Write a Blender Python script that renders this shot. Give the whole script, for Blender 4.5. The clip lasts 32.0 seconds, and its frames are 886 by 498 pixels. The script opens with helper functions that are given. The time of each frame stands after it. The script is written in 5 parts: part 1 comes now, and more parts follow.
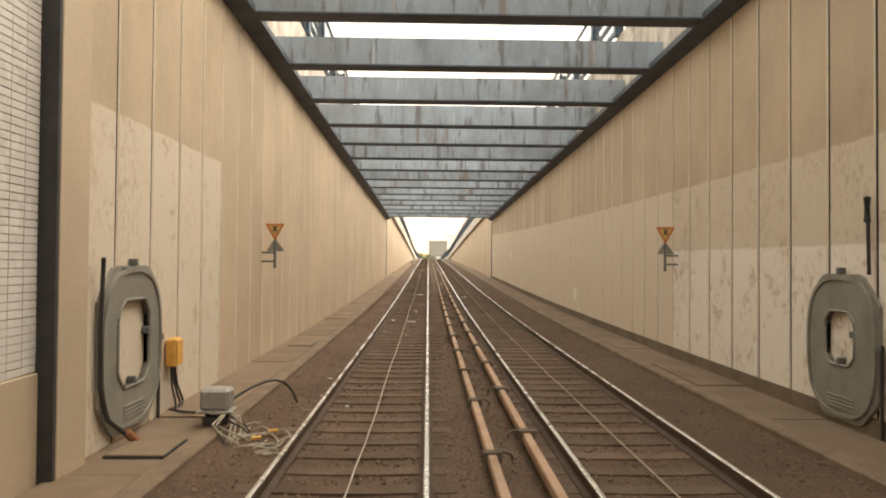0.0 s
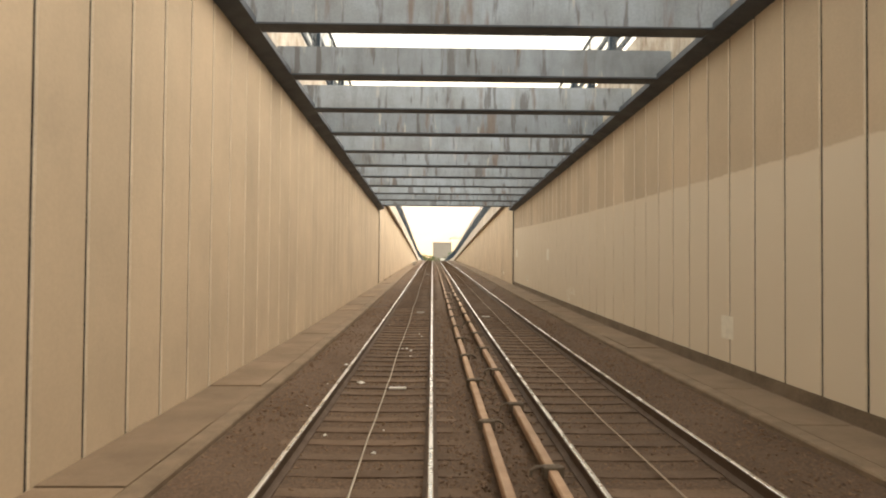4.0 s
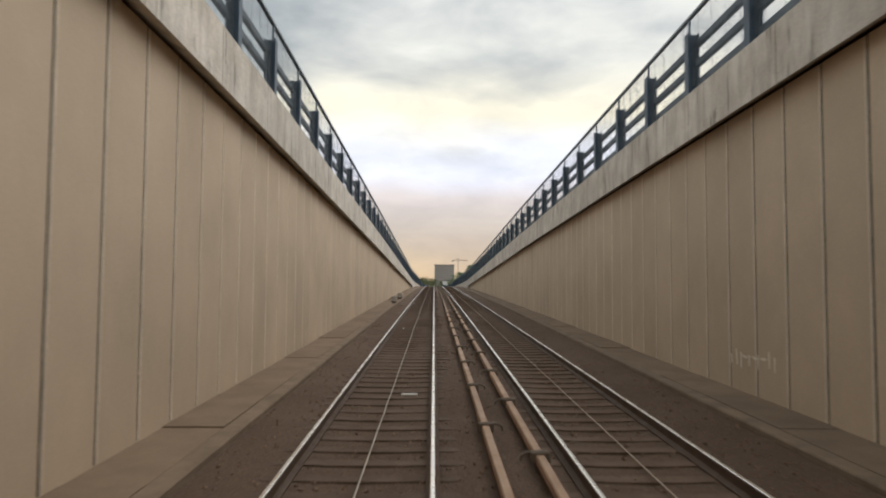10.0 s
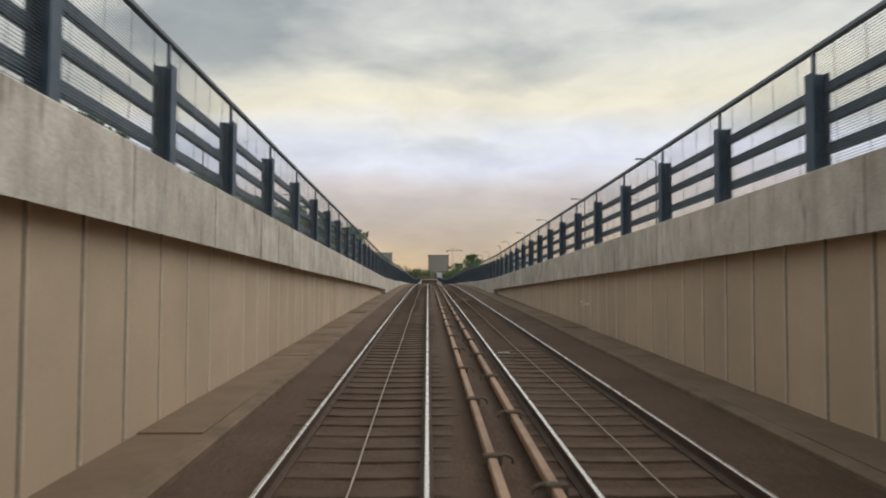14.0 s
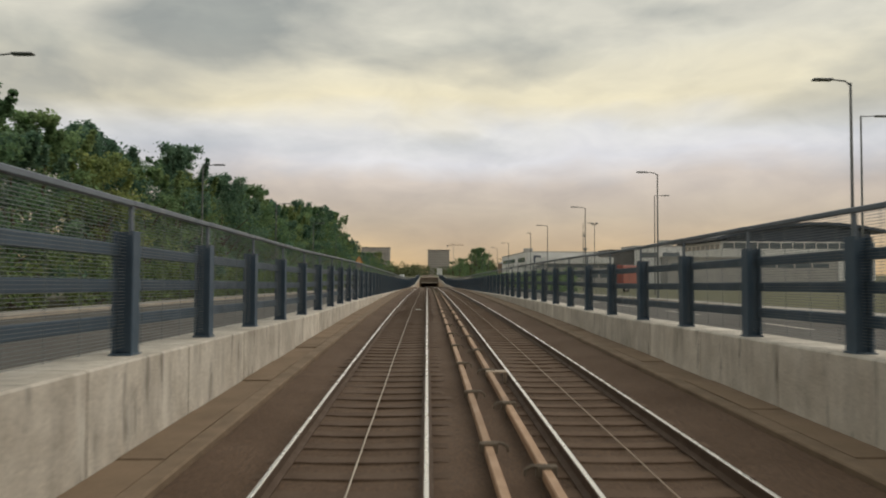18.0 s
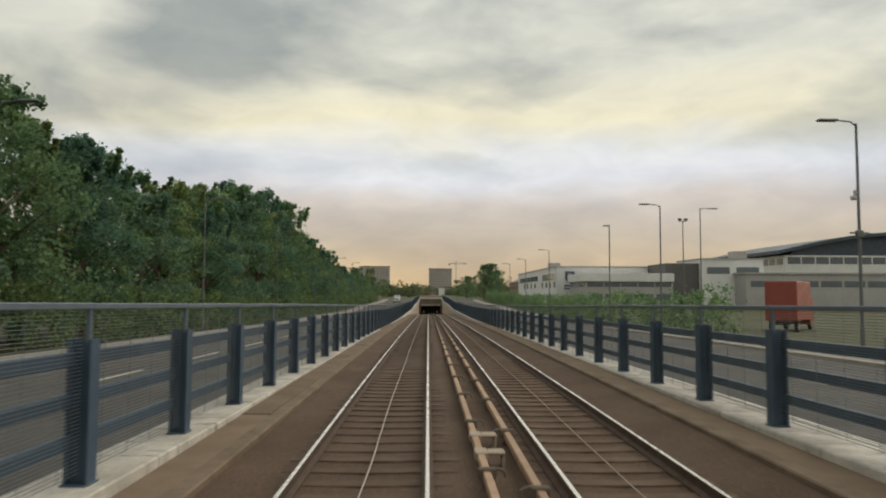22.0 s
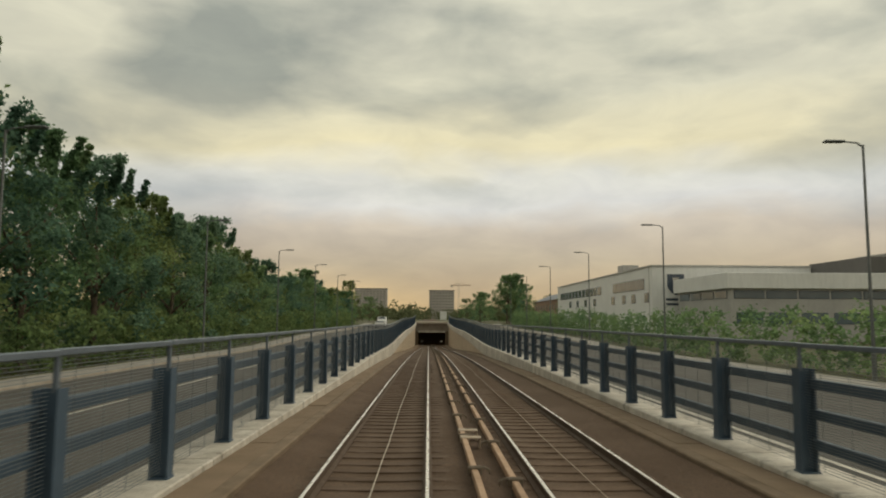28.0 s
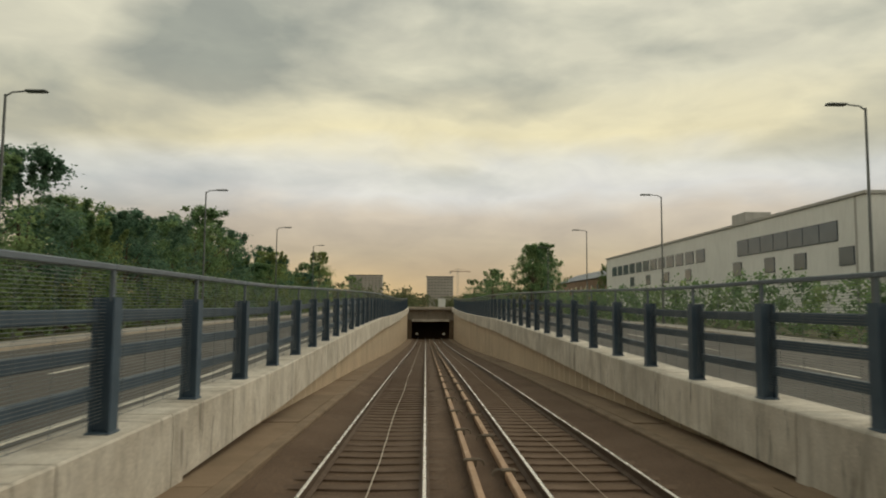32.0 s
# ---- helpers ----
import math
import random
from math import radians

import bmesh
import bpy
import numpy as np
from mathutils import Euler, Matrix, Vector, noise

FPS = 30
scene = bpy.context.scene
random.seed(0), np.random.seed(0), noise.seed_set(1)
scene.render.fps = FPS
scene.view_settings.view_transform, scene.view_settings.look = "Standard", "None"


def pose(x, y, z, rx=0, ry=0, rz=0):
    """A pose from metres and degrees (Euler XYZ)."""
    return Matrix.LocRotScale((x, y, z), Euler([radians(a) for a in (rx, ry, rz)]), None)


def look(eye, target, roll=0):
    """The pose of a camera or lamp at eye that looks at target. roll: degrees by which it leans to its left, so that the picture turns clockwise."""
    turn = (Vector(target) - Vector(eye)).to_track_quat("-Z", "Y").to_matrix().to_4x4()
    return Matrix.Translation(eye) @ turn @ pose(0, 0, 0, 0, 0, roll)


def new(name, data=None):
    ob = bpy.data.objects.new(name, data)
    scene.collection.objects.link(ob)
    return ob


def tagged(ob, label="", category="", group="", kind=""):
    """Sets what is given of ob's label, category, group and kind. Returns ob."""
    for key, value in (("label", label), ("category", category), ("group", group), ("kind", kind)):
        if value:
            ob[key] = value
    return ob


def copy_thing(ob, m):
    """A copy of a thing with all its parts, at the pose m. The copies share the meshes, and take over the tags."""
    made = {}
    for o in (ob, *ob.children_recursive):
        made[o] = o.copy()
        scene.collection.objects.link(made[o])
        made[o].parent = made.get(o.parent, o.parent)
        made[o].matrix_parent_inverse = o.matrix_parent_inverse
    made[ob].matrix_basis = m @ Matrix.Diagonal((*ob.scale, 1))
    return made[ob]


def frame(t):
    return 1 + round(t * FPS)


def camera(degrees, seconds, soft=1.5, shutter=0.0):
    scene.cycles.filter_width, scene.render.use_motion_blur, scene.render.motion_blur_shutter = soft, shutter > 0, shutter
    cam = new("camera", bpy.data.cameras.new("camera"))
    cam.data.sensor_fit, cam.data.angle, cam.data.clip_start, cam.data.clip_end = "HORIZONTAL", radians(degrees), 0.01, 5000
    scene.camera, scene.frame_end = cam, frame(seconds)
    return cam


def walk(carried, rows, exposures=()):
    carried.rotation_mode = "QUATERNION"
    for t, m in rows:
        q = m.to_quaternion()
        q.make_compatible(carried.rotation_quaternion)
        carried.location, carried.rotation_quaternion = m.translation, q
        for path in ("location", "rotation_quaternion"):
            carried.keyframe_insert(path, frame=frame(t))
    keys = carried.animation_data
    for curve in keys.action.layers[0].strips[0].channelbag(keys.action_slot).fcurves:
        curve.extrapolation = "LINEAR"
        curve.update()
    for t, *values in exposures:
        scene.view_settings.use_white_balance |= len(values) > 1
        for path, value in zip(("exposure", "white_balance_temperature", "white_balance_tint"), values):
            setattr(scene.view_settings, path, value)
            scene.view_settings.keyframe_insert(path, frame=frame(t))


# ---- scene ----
cam = camera(64.0, 32.0, soft=2.0, shutter=0.18)
WALK = [
    (0.0, pose(0.745, 0.00, 1.950, 91.11, -0.45, -1.20)),
    (0.5, pose(0.745, 0.45, 1.950, 91.20, -0.45, -1.20)),
    (1.0, pose(0.745, 1.22, 1.950, 91.20, -0.45, -1.29)),
    (1.5, pose(0.745, 2.32, 1.950, 91.21, -0.45, -1.29)),
    (2.0, pose(0.745, 3.74, 1.951, 91.21, -0.45, -1.29)),
    (2.5, pose(0.745, 5.46, 1.952, 91.21, -0.45, -1.20)),
    (3.0, pose(0.745, 7.49, 1.954, 91.21, -0.45, -1.16)),
    (3.5, pose(0.745, 9.82, 1.959, 91.21, -0.45, -1.02)),
    (5.5, pose(0.745, 21.98, 2.033, 91.64, -0.45, -0.66)),
    (6.0, pose(0.745, 25.71, 2.076, 91.78, -0.45, -0.67)),
    (6.5, pose(0.745, 29.70, 2.134, 91.92, -0.45, -0.58)),
    (7.0, pose(0.745, 33.95, 2.208, 92.06, -0.45, -0.67)),
    (7.5, pose(0.745, 38.45, 2.296, 92.29, -0.45, -0.67)),
    (8.0, pose(0.745, 43.19, 2.393, 92.43, -0.45, -0.67)),
    (8.5, pose(0.745, 48.18, 2.499, 92.57, -0.42, -0.68)),
    (9.0, pose(0.745, 53.41, 2.613, 92.71, -0.39, -0.73)),
    (9.5, pose(0.745, 58.96, 2.737, 92.94, -0.36, -0.73)),
    (10.0, pose(0.745, 64.81, 2.869, 93.08, -0.33, -0.73)),
    (10.5, pose(0.745, 70.90, 3.005, 93.13, -0.29, -0.83)),
    (11.0, pose(0.745, 77.16, 3.142, 93.09, -0.26, -0.84)),
    (11.5, pose(0.745, 83.54, 3.277, 93.00, -0.23, -0.84)),
    (12.0, pose(0.745, 89.99, 3.408, 92.77, -0.20, -0.94)),
    (12.5, pose(0.745, 96.44, 3.536, 92.64, -0.20, -1.08)),
    (13.0, pose(0.745, 102.89, 3.660, 92.46, -0.20, -1.13)),
    (13.5, pose(0.745, 109.34, 3.779, 92.38, -0.20, -1.23)),
    (14.0, pose(0.745, 115.79, 3.895, 92.34, -0.20, -1.24)),
    (14.5, pose(0.745, 122.24, 4.007, 92.34, -0.20, -1.24)),
    (15.0, pose(0.745, 128.69, 4.116, 92.26, -0.20, -1.25)),
    (15.5, pose(0.745, 135.14, 4.222, 92.22, -0.20, -1.25)),
    (17.5, pose(0.745, 160.94, 4.616, 92.15, -0.20, -1.28)),
    (18.0, pose(0.745, 167.39, 4.706, 91.97, -0.20, -1.28)),
    (18.5, pose(0.745, 173.84, 4.794, 91.66, -0.20, -1.29)),
    (19.0, pose(0.745, 180.29, 4.874, 91.40, -0.20, -1.30)),
    (19.5, pose(0.745, 186.74, 4.938, 90.99, -0.20, -1.31)),
    (20.0, pose(0.745, 193.19, 4.980, 90.73, -0.20, -1.31)),
    (20.5, pose(0.745, 199.64, 5.000, 90.61, -0.21, -1.32)),
    (21.0, pose(0.745, 206.09, 5.004, 90.89, -0.22, -1.33)),
    (21.5, pose(0.745, 212.54, 4.997, 91.87, -0.23, -1.33)),
    (22.0, pose(0.745, 218.99, 4.982, 93.57, -0.23, -1.19)),
    (22.5, pose(0.745, 225.44, 4.958, 95.27, -0.24, -1.05)),
    (23.0, pose(0.745, 231.89, 4.924, 96.10, -0.25, -0.87)),
    (23.5, pose(0.745, 238.34, 4.880, 95.94, -0.26, -0.84)),
    (24.0, pose(0.745, 244.79, 4.825, 95.05, -0.27, -0.85)),
    (24.5, pose(0.745, 251.24, 4.759, 94.20, -0.28, -0.99)),
    (25.0, pose(0.745, 257.69, 4.684, 94.04, -0.28, -1.14)),
    (25.5, pose(0.745, 264.14, 4.601, 94.56, -0.29, -1.14)),
    (26.0, pose(0.745, 270.59, 4.511, 95.31, -0.30, -1.15)),
    (26.5, pose(0.745, 277.04, 4.416, 95.92, -0.31, -1.15)),
    (28.5, pose(0.745, 302.84, 4.006, 95.15, -0.34, -1.18)),
    (29.0, pose(0.745, 309.29, 3.903, 94.77, -0.35, -1.29)),
    (29.5, pose(0.745, 315.74, 3.800, 94.79, -0.36, -1.34)),
    (30.0, pose(0.745, 322.19, 3.694, 94.91, -0.37, -1.35)),
    (30.5, pose(0.745, 328.64, 3.580, 95.07, -0.38, -1.35)),
    (31.0, pose(0.745, 335.09, 3.454, 95.10, -0.38, -1.36)),
    (31.5, pose(0.745, 341.54, 3.315, 94.90, -0.39, -1.37)),
    (32.0, pose(0.745, 347.99, 3.164, 94.65, -0.40, -1.38)),
]
EXPOSURES = [(0.0, 1.98, 7200, 13), (3.0, 1.92, 7350, 13), (6.0, 1.66, 7350, 13), (7.5, 1.28, 7050, 13), (9.0, 0.64, 6450, 13), (11.0, 0.30, 6000, 12),
             (13.0, 0.15, 6100, 12), (15.0, 0.05, 6200, 12), (17.5, 0.0, 6650, 10), (20.0, 0.04, 6550, 9), (22.0, 0.08, 6500, 8), (23.0, 0.0, 7100, 5),
             (29.0, -0.05, 7150, 4), (32.0, -0.05, 7200, 4)]
walk(cam, WALK, EXPOSURES)

# ---- world and sun ----
SUN_TURN, SUN_RISE = radians(72), radians(46)
world = bpy.data.worlds.new("overcast_evening")
scene.world = world
world.use_nodes = True


def wire(tree, kind, **values):
    node = tree.nodes.new(kind)
    for key, value in values.items():
        if key in node.inputs:
            node.inputs[key].default_value = value
    return node


def ramp(tree, source, stops):
    node = tree.nodes.new("ShaderNodeValToRGB")
    while len(node.color_ramp.elements) < len(stops):
        node.color_ramp.elements.new(0.5)
    for e, (at, colour) in zip(node.color_ramp.elements, stops):
        e.position, e.color = at, (*colour, 1)
    tree.links.new(source, node.inputs[0])
    return node.outputs[0]


def blend(tree, factor, a, b, how="MIX"):
    node = tree.nodes.new("ShaderNodeMix")
    node.data_type, node.blend_type = "RGBA", how
    for socket, value in ((0, factor), (6, a), (7, b)):
        if hasattr(value, "is_output"):
            tree.links.new(value, node.inputs[socket])
        else:
            node.inputs[socket].default_value = value
    return node.outputs[2]


def build_sky(w):
    t = w.node_tree
    t.nodes.clear()
    out, bg = t.nodes.new("ShaderNodeOutputWorld"), t.nodes.new("ShaderNodeBackground")
    co = t.nodes.new("ShaderNodeTexCoord")
    sep = t.nodes.new("ShaderNodeSeparateXYZ")
    t.links.new(co.outputs["Generated"], sep.inputs[0])
    # clouds, wider than they are tall
    flat = t.nodes.new("ShaderNodeMapping")
    flat.inputs["Scale"].default_value = (1.0, 1.0, 2.5)
    flat.inputs["Location"].default_value = (0.35, 0.0, 0.2)
    t.links.new(co.outputs["Generated"], flat.inputs["Vector"])
    rough = wire(t, "ShaderNodeTexNoise", Scale=3.6, Detail=8.0, Roughness=0.47, Distortion=0.25)
    t.links.new(flat.outputs[0], rough.inputs["Vector"])
    small = wire(t, "ShaderNodeTexNoise", Scale=8.5, Detail=8.0, Roughness=0.55, Distortion=0.5)
    t.links.new(flat.outputs[0], small.inputs["Vector"])
    # the heavy grey banks of cloud and the thin places between them
    total = rough.outputs[0]
    for x, z, wide, tall, weight in ((-0.25, 0.325, 0.20, 0.075, 0.17), (0.07, 0.275, 0.17, 0.045, 0.15), (-0.27, 0.175, 0.15, 0.03, 0.10),
                                     (-0.06, 0.225, 0.30, 0.035, -0.10), (-0.48, 0.34, 0.12, 0.06, -0.10), (0.05, 0.145, 0.25, 0.03, -0.10)):
        place = t.nodes.new("ShaderNodeMapping")
        place.inputs["Location"].default_value = (-x / wide, 0, -z / tall)
        place.inputs["Scale"].default_value = (1 / wide, 0, 1 / tall)
        t.links.new(co.outputs["Generated"], place.inputs["Vector"])
        far = t.nodes.new("ShaderNodeVectorMath")
        far.operation = "LENGTH"
        t.links.new(place.outputs[0], far.inputs[0])
        near = t.nodes.new("ShaderNodeMapRange")
        near.interpolation_type = "SMOOTHERSTEP"
        near.inputs["From Min"].default_value, near.inputs["From Max"].default_value = 0.1, 1.4
        near.inputs["To Min"].default_value, near.inputs["To Max"].default_value = weight, 0.0
        t.links.new(far.outputs["Value"], near.inputs["Value"])
        add = t.nodes.new("ShaderNodeMath")
        add.operation = "ADD"
        t.links.new(total, add.inputs[0])
        t.links.new(near.outputs[0], add.inputs[1])
        total = add.outputs[0]
    # height of the ray, shaken a little by the clouds
    wob = t.nodes.new("ShaderNodeMath")
    wob.operation = "MULTIPLY_ADD"
    wob.inputs[1].default_value = 0.11
    t.links.new(rough.outputs[0], wob.inputs[0])
    t.links.new(sep.outputs[2], wob.inputs[2])
    low = t.nodes.new("ShaderNodeMath")
    low.operation = "SUBTRACT"
    low.inputs[1].default_value = 0.055
    t.links.new(wob.outputs[0], low.inputs[0])
    light = ramp(t, low.outputs[0], [(0.0, (0.60, 0.42, 0.22)), (0.035, (0.64, 0.48, 0.30)), (0.075, (0.53, 0.45, 0.36)),
                                     (0.125, (0.62, 0.55, 0.50)), (0.155, (0.70, 0.70, 0.74)), (0.185, (0.73, 0.73, 0.73)),
                                     (0.225, (0.80, 0.735, 0.54)), (0.30, (0.67, 0.655, 0.565)), (0.45, (0.69, 0.685, 0.62)),
                                     (1.0, (0.60, 0.61, 0.58))])
    dark = ramp(t, low.outputs[0], [(0.0, (0.52, 0.37, 0.21)), (0.05, (0.50, 0.38, 0.26)), (0.12, (0.44, 0.38, 0.34)),
                                    (0.17, (0.46, 0.49, 0.54)), (0.23, (0.45, 0.44, 0.38)), (0.32, (0.34, 0.36, 0.34)),
                                    (0.6, (0.33, 0.36, 0.36)), (1.0, (0.34, 0.37, 0.38))])
    pick = ramp(t, total, [(0.44, (0, 0, 0)), (0.66, (1, 1, 1))])
    soft = ramp(t, small.outputs[0], [(0.30, (0.96, 0.96, 0.97)), (0.70, (1.18, 1.17, 1.14))])
    clouds = blend(t, 1.0, blend(t, pick, light, dark), soft, "MULTIPLY")
    clear = t.nodes.new("ShaderNodeTexSky")
    clear.sky_type, clear.sun_disc = "NISHITA", False
    clear.sun_elevation, clear.sun_rotation = SUN_RISE, SUN_TURN
    dim = blend(t, 1.0, clear.outputs[0], (0.1, 0.1, 0.1, 1), "MULTIPLY")
    t.links.new(blend(t, 0.93, dim, clouds), bg.inputs[0])
    bg.inputs[1].default_value = 1.0
    t.links.new(bg.outputs[0], out.inputs[0])


build_sky(world)
sun = new("sun", bpy.data.lights.new("sun", "SUN"))
sun.data.energy, sun.data.angle, sun.data.color = 1.15, radians(72), (1.0, 0.93, 0.82)
sun.matrix_world = look((0, 0, 0), (-math.sin(SUN_TURN), -math.cos(SUN_TURN), -math.tan(SUN_RISE)))


# ---- materials ----
def material(name, base, rough=0.8, metal=0.0, grain=30.0, grain_depth=0.12, blotch=1.2, blotch_depth=0.25, bump=0.25,
             streak=0.0, tint=None, piece=0.0, extra=None):
    """Procedural surface: fine grain, large blotches, upright streaks, a little change from piece to piece."""
    m = bpy.data.materials.new(name)
    m.use_nodes = True
    t = m.node_tree
    shader = t.nodes["Principled BSDF"]
    where = t.nodes.new("ShaderNodeNewGeometry").outputs["Position"]
    fine = wire(t, "ShaderNodeTexNoise", Scale=grain, Detail=5.0, Roughness=0.65)
    wide = wire(t, "ShaderNodeTexNoise", Scale=blotch, Detail=6.0, Roughness=0.6)
    t.links.new(where, fine.inputs["Vector"])
    t.links.new(where, wide.inputs["Vector"])
    tint = tint or tuple(c * 0.6 for c in base)
    colour = blend(t, ramp(t, wide.outputs[0], [(0.38, (0, 0, 0)), (0.72, (blotch_depth * 2,) * 3)]), (*base, 1), (*tint, 1))
    shade = ramp(t, fine.outputs[0], [(0.25, (1 - grain_depth,) * 3), (0.75, (1 + grain_depth,) * 3)])
    colour = blend(t, 1.0, colour, shade, "MULTIPLY")
    if streak:
        squeeze = t.nodes.new("ShaderNodeMapping")
        squeeze.inputs["Scale"].default_value = (2.6, 2.6, 0.45)
        t.links.new(where, squeeze.inputs["Vector"])
        run = wire(t, "ShaderNodeTexNoise", Scale=1.0, Detail=7.0, Roughness=0.7)
        t.links.new(squeeze.outputs[0], run.inputs["Vector"])
        colour = blend(t, ramp(t, run.outputs[0], [(0.46, (0, 0, 0)), (0.72, (streak,) * 3)]), colour, (*[c * 0.45 for c in tint], 1))
    if piece:
        info = t.nodes.new("ShaderNodeObjectInfo")
        colour = blend(t, 1.0, colour, ramp(t, info.outputs["Random"], [(0.0, (1 - piece,) * 3), (1.0, (1 + piece,) * 3)]), "MULTIPLY")
    if extra:
        colour = extra(t, colour, where)
    t.links.new(colour, shader.inputs["Base Color"])
    shader.inputs["Metallic"].default_value = metal
    t.links.new(ramp(t, wide.outputs[0], [(0.3, (max(rough - 0.12, 0.05),) * 3), (0.7, (min(rough + 0.08, 1),) * 3)]), shader.inputs["Roughness"])
    if bump:
        lift = wire(t, "ShaderNodeBump", Strength=bump, Distance=0.02)
        t.links.new(fine.outputs[0], lift.inputs["Height"])
        t.links.new(lift.outputs[0], shader.inputs["Normal"])
    return m


def whitewash(levels, climb=0.0, flaking=True):
    """Old limewash over the lower wall: levels are (height, colour), each with a slightly ragged upper edge and some flaking.
    The edge climbs with the line, by climb times the square of the way past station 5."""
    def paint(t, colour, where):
        sep = t.nodes.new("ShaderNodeSeparateXYZ")
        t.links.new(where, sep.inputs[0])
        way = t.nodes.new("ShaderNodeMath")
        way.operation = "SUBTRACT"
        way.inputs[1].default_value = 5.0
        t.links.new(sep.outputs[1], way.inputs[0])
        square = t.nodes.new("ShaderNodeMath")
        square.operation = "MULTIPLY"
        t.links.new(way.outputs[0], square.inputs[0])
        t.links.new(way.outputs[0], square.inputs[1])
        height_over_rail = t.nodes.new("ShaderNodeMath")
        height_over_rail.operation = "MULTIPLY_ADD"
        height_over_rail.inputs[1].default_value = -climb
        t.links.new(square.outputs[0], height_over_rail.inputs[0])
        t.links.new(sep.outputs[2], height_over_rail.inputs[2])
        edge = wire(t, "ShaderNodeTexNoise", Scale=3.0, Detail=8.0, Roughness=0.7)
        t.links.new(where, edge.inputs["Vector"])
        flake = ramp(t, edge.outputs[0], [(0.36, (0.2,) * 3), (0.45, (1, 1, 1))])
        tall = t.nodes.new("ShaderNodeMapping")
        tall.inputs["Scale"].default_value = (1.0, 1.0, 0.45)
        t.links.new(where, tall.inputs["Vector"])
        speck = wire(t, "ShaderNodeTexNoise", Scale=17.0, Detail=3.0, Roughness=0.6)
        t.links.new(tall.outputs[0], speck.inputs["Vector"])
        patch = wire(t, "ShaderNodeTexNoise", Scale=0.9, Detail=2.0, Roughness=0.5)
        t.links.new(where, patch.inputs["Vector"])
        spots = blend(t, ramp(t, patch.outputs[0], [(0.45, (0, 0, 0)), (0.60, (1, 1, 1))]), (1, 1, 1, 1),
                      ramp(t, speck.outputs[0], [(0.52, (1, 1, 1)), (0.60, (0.25,) * 3)]))
        flake = blend(t, 1.0, flake, spots, "MULTIPLY")
        for height, shade in levels:
            sway = t.nodes.new("ShaderNodeMath")
            sway.operation = "MULTIPLY_ADD"
            sway.inputs[1].default_value = 0.12
            t.links.new(edge.outputs[0], sway.inputs[0])
            t.links.new(height_over_rail.outputs[0], sway.inputs[2])
            cut = t.nodes.new("ShaderNodeMapRange")
            cut.inputs["From Min"].default_value, cut.inputs["From Max"].default_value = height + 0.05, height + 0.085
            cut.inputs["To Min"].default_value, cut.inputs["To Max"].default_value = 1.0, 0.0
            t.links.new(sway.outputs[0], cut.inputs["Value"])
            colour = blend(t, blend(t, 1.0, cut.outputs[0], flake, "MULTIPLY") if flaking else cut.outputs[0], colour, (*shade, 1))
        return colour
    return paint


def drips(t, colour, where, along=(0.3, 1.0, 0.16), kinds=((5.5, 0.60, (0.13, 0.115, 0.095)), (3.1, 0.62, (0.66, 0.62, 0.55)))):
    """Narrow dark drips and pale lime runs, each with its own length."""
    for scale, edge, shade in kinds:
        squeeze = t.nodes.new("ShaderNodeMapping")
        squeeze.inputs["Scale"].default_value = along
        squeeze.inputs["Location"].default_value = (scale, scale, 0)
        t.links.new(where, squeeze.inputs["Vector"])
        run = wire(t, "ShaderNodeTexNoise", Scale=scale, Detail=4.0, Roughness=0.6)
        t.links.new(squeeze.outputs[0], run.inputs["Vector"])
        colour = blend(t, ramp(t, run.outputs[0], [(edge, (0, 0, 0)), (edge + 0.07, (0.6,) * 3)]), colour, (*shade, 1))
    return colour


def beam_drips(t, colour, where):
    """Rust and sooty runs down the faces of the cross beams, some of them pale with lime."""
    return drips(t, colour, where, (1.0, 0.25, 0.14), ((4.5, 0.56, (0.10, 0.085, 0.075)), (2.2, 0.60, (0.20, 0.13, 0.085)), (5.2, 0.64, (0.60, 0.58, 0.54))))


def foliage(name, dark, middle, light):
    """Matt leaves that let some light through, uneven from clump to clump and from tree to tree."""
    m = bpy.data.materials.new(name)
    m.use_nodes = True
    t = m.node_tree
    t.nodes.clear()
    out = t.nodes.new("ShaderNodeOutputMaterial")
    geo = t.nodes.new("ShaderNodeNewGeometry")
    wide = wire(t, "ShaderNodeTexNoise", Scale=0.55, Detail=4.0)
    t.links.new(geo.outputs["Position"], wide.inputs["Vector"])
    colour = ramp(t, wide.outputs[0], [(0.30, dark), (0.52, middle), (0.72, light)])
    each = ramp(t, geo.outputs["Random Per Island"], [(0.0, (0.62, 0.62, 0.62)), (1.0, (1.35, 1.35, 1.30))])
    info = t.nodes.new("ShaderNodeObjectInfo")
    whole = ramp(t, info.outputs["Random"], [(0.0, (0.80, 0.85, 0.8)), (1.0, (1.2, 1.12, 1.0))])
    colour = blend(t, 1.0, blend(t, 1.0, colour, each, "MULTIPLY"), whole, "MULTIPLY")
    flat, thin, mix = t.nodes.new("ShaderNodeBsdfDiffuse"), t.nodes.new("ShaderNodeBsdfTranslucent"), t.nodes.new("ShaderNodeMixShader")
    mix.inputs[0].default_value = 0.52
    for node in (flat, thin):
        t.links.new(colour, node.inputs["Color"])
    t.links.new(flat.outputs[0], mix.inputs[1])
    t.links.new(thin.outputs[0], mix.inputs[2])
    t.links.new(mix.outputs[0], out.inputs[0])
    return m


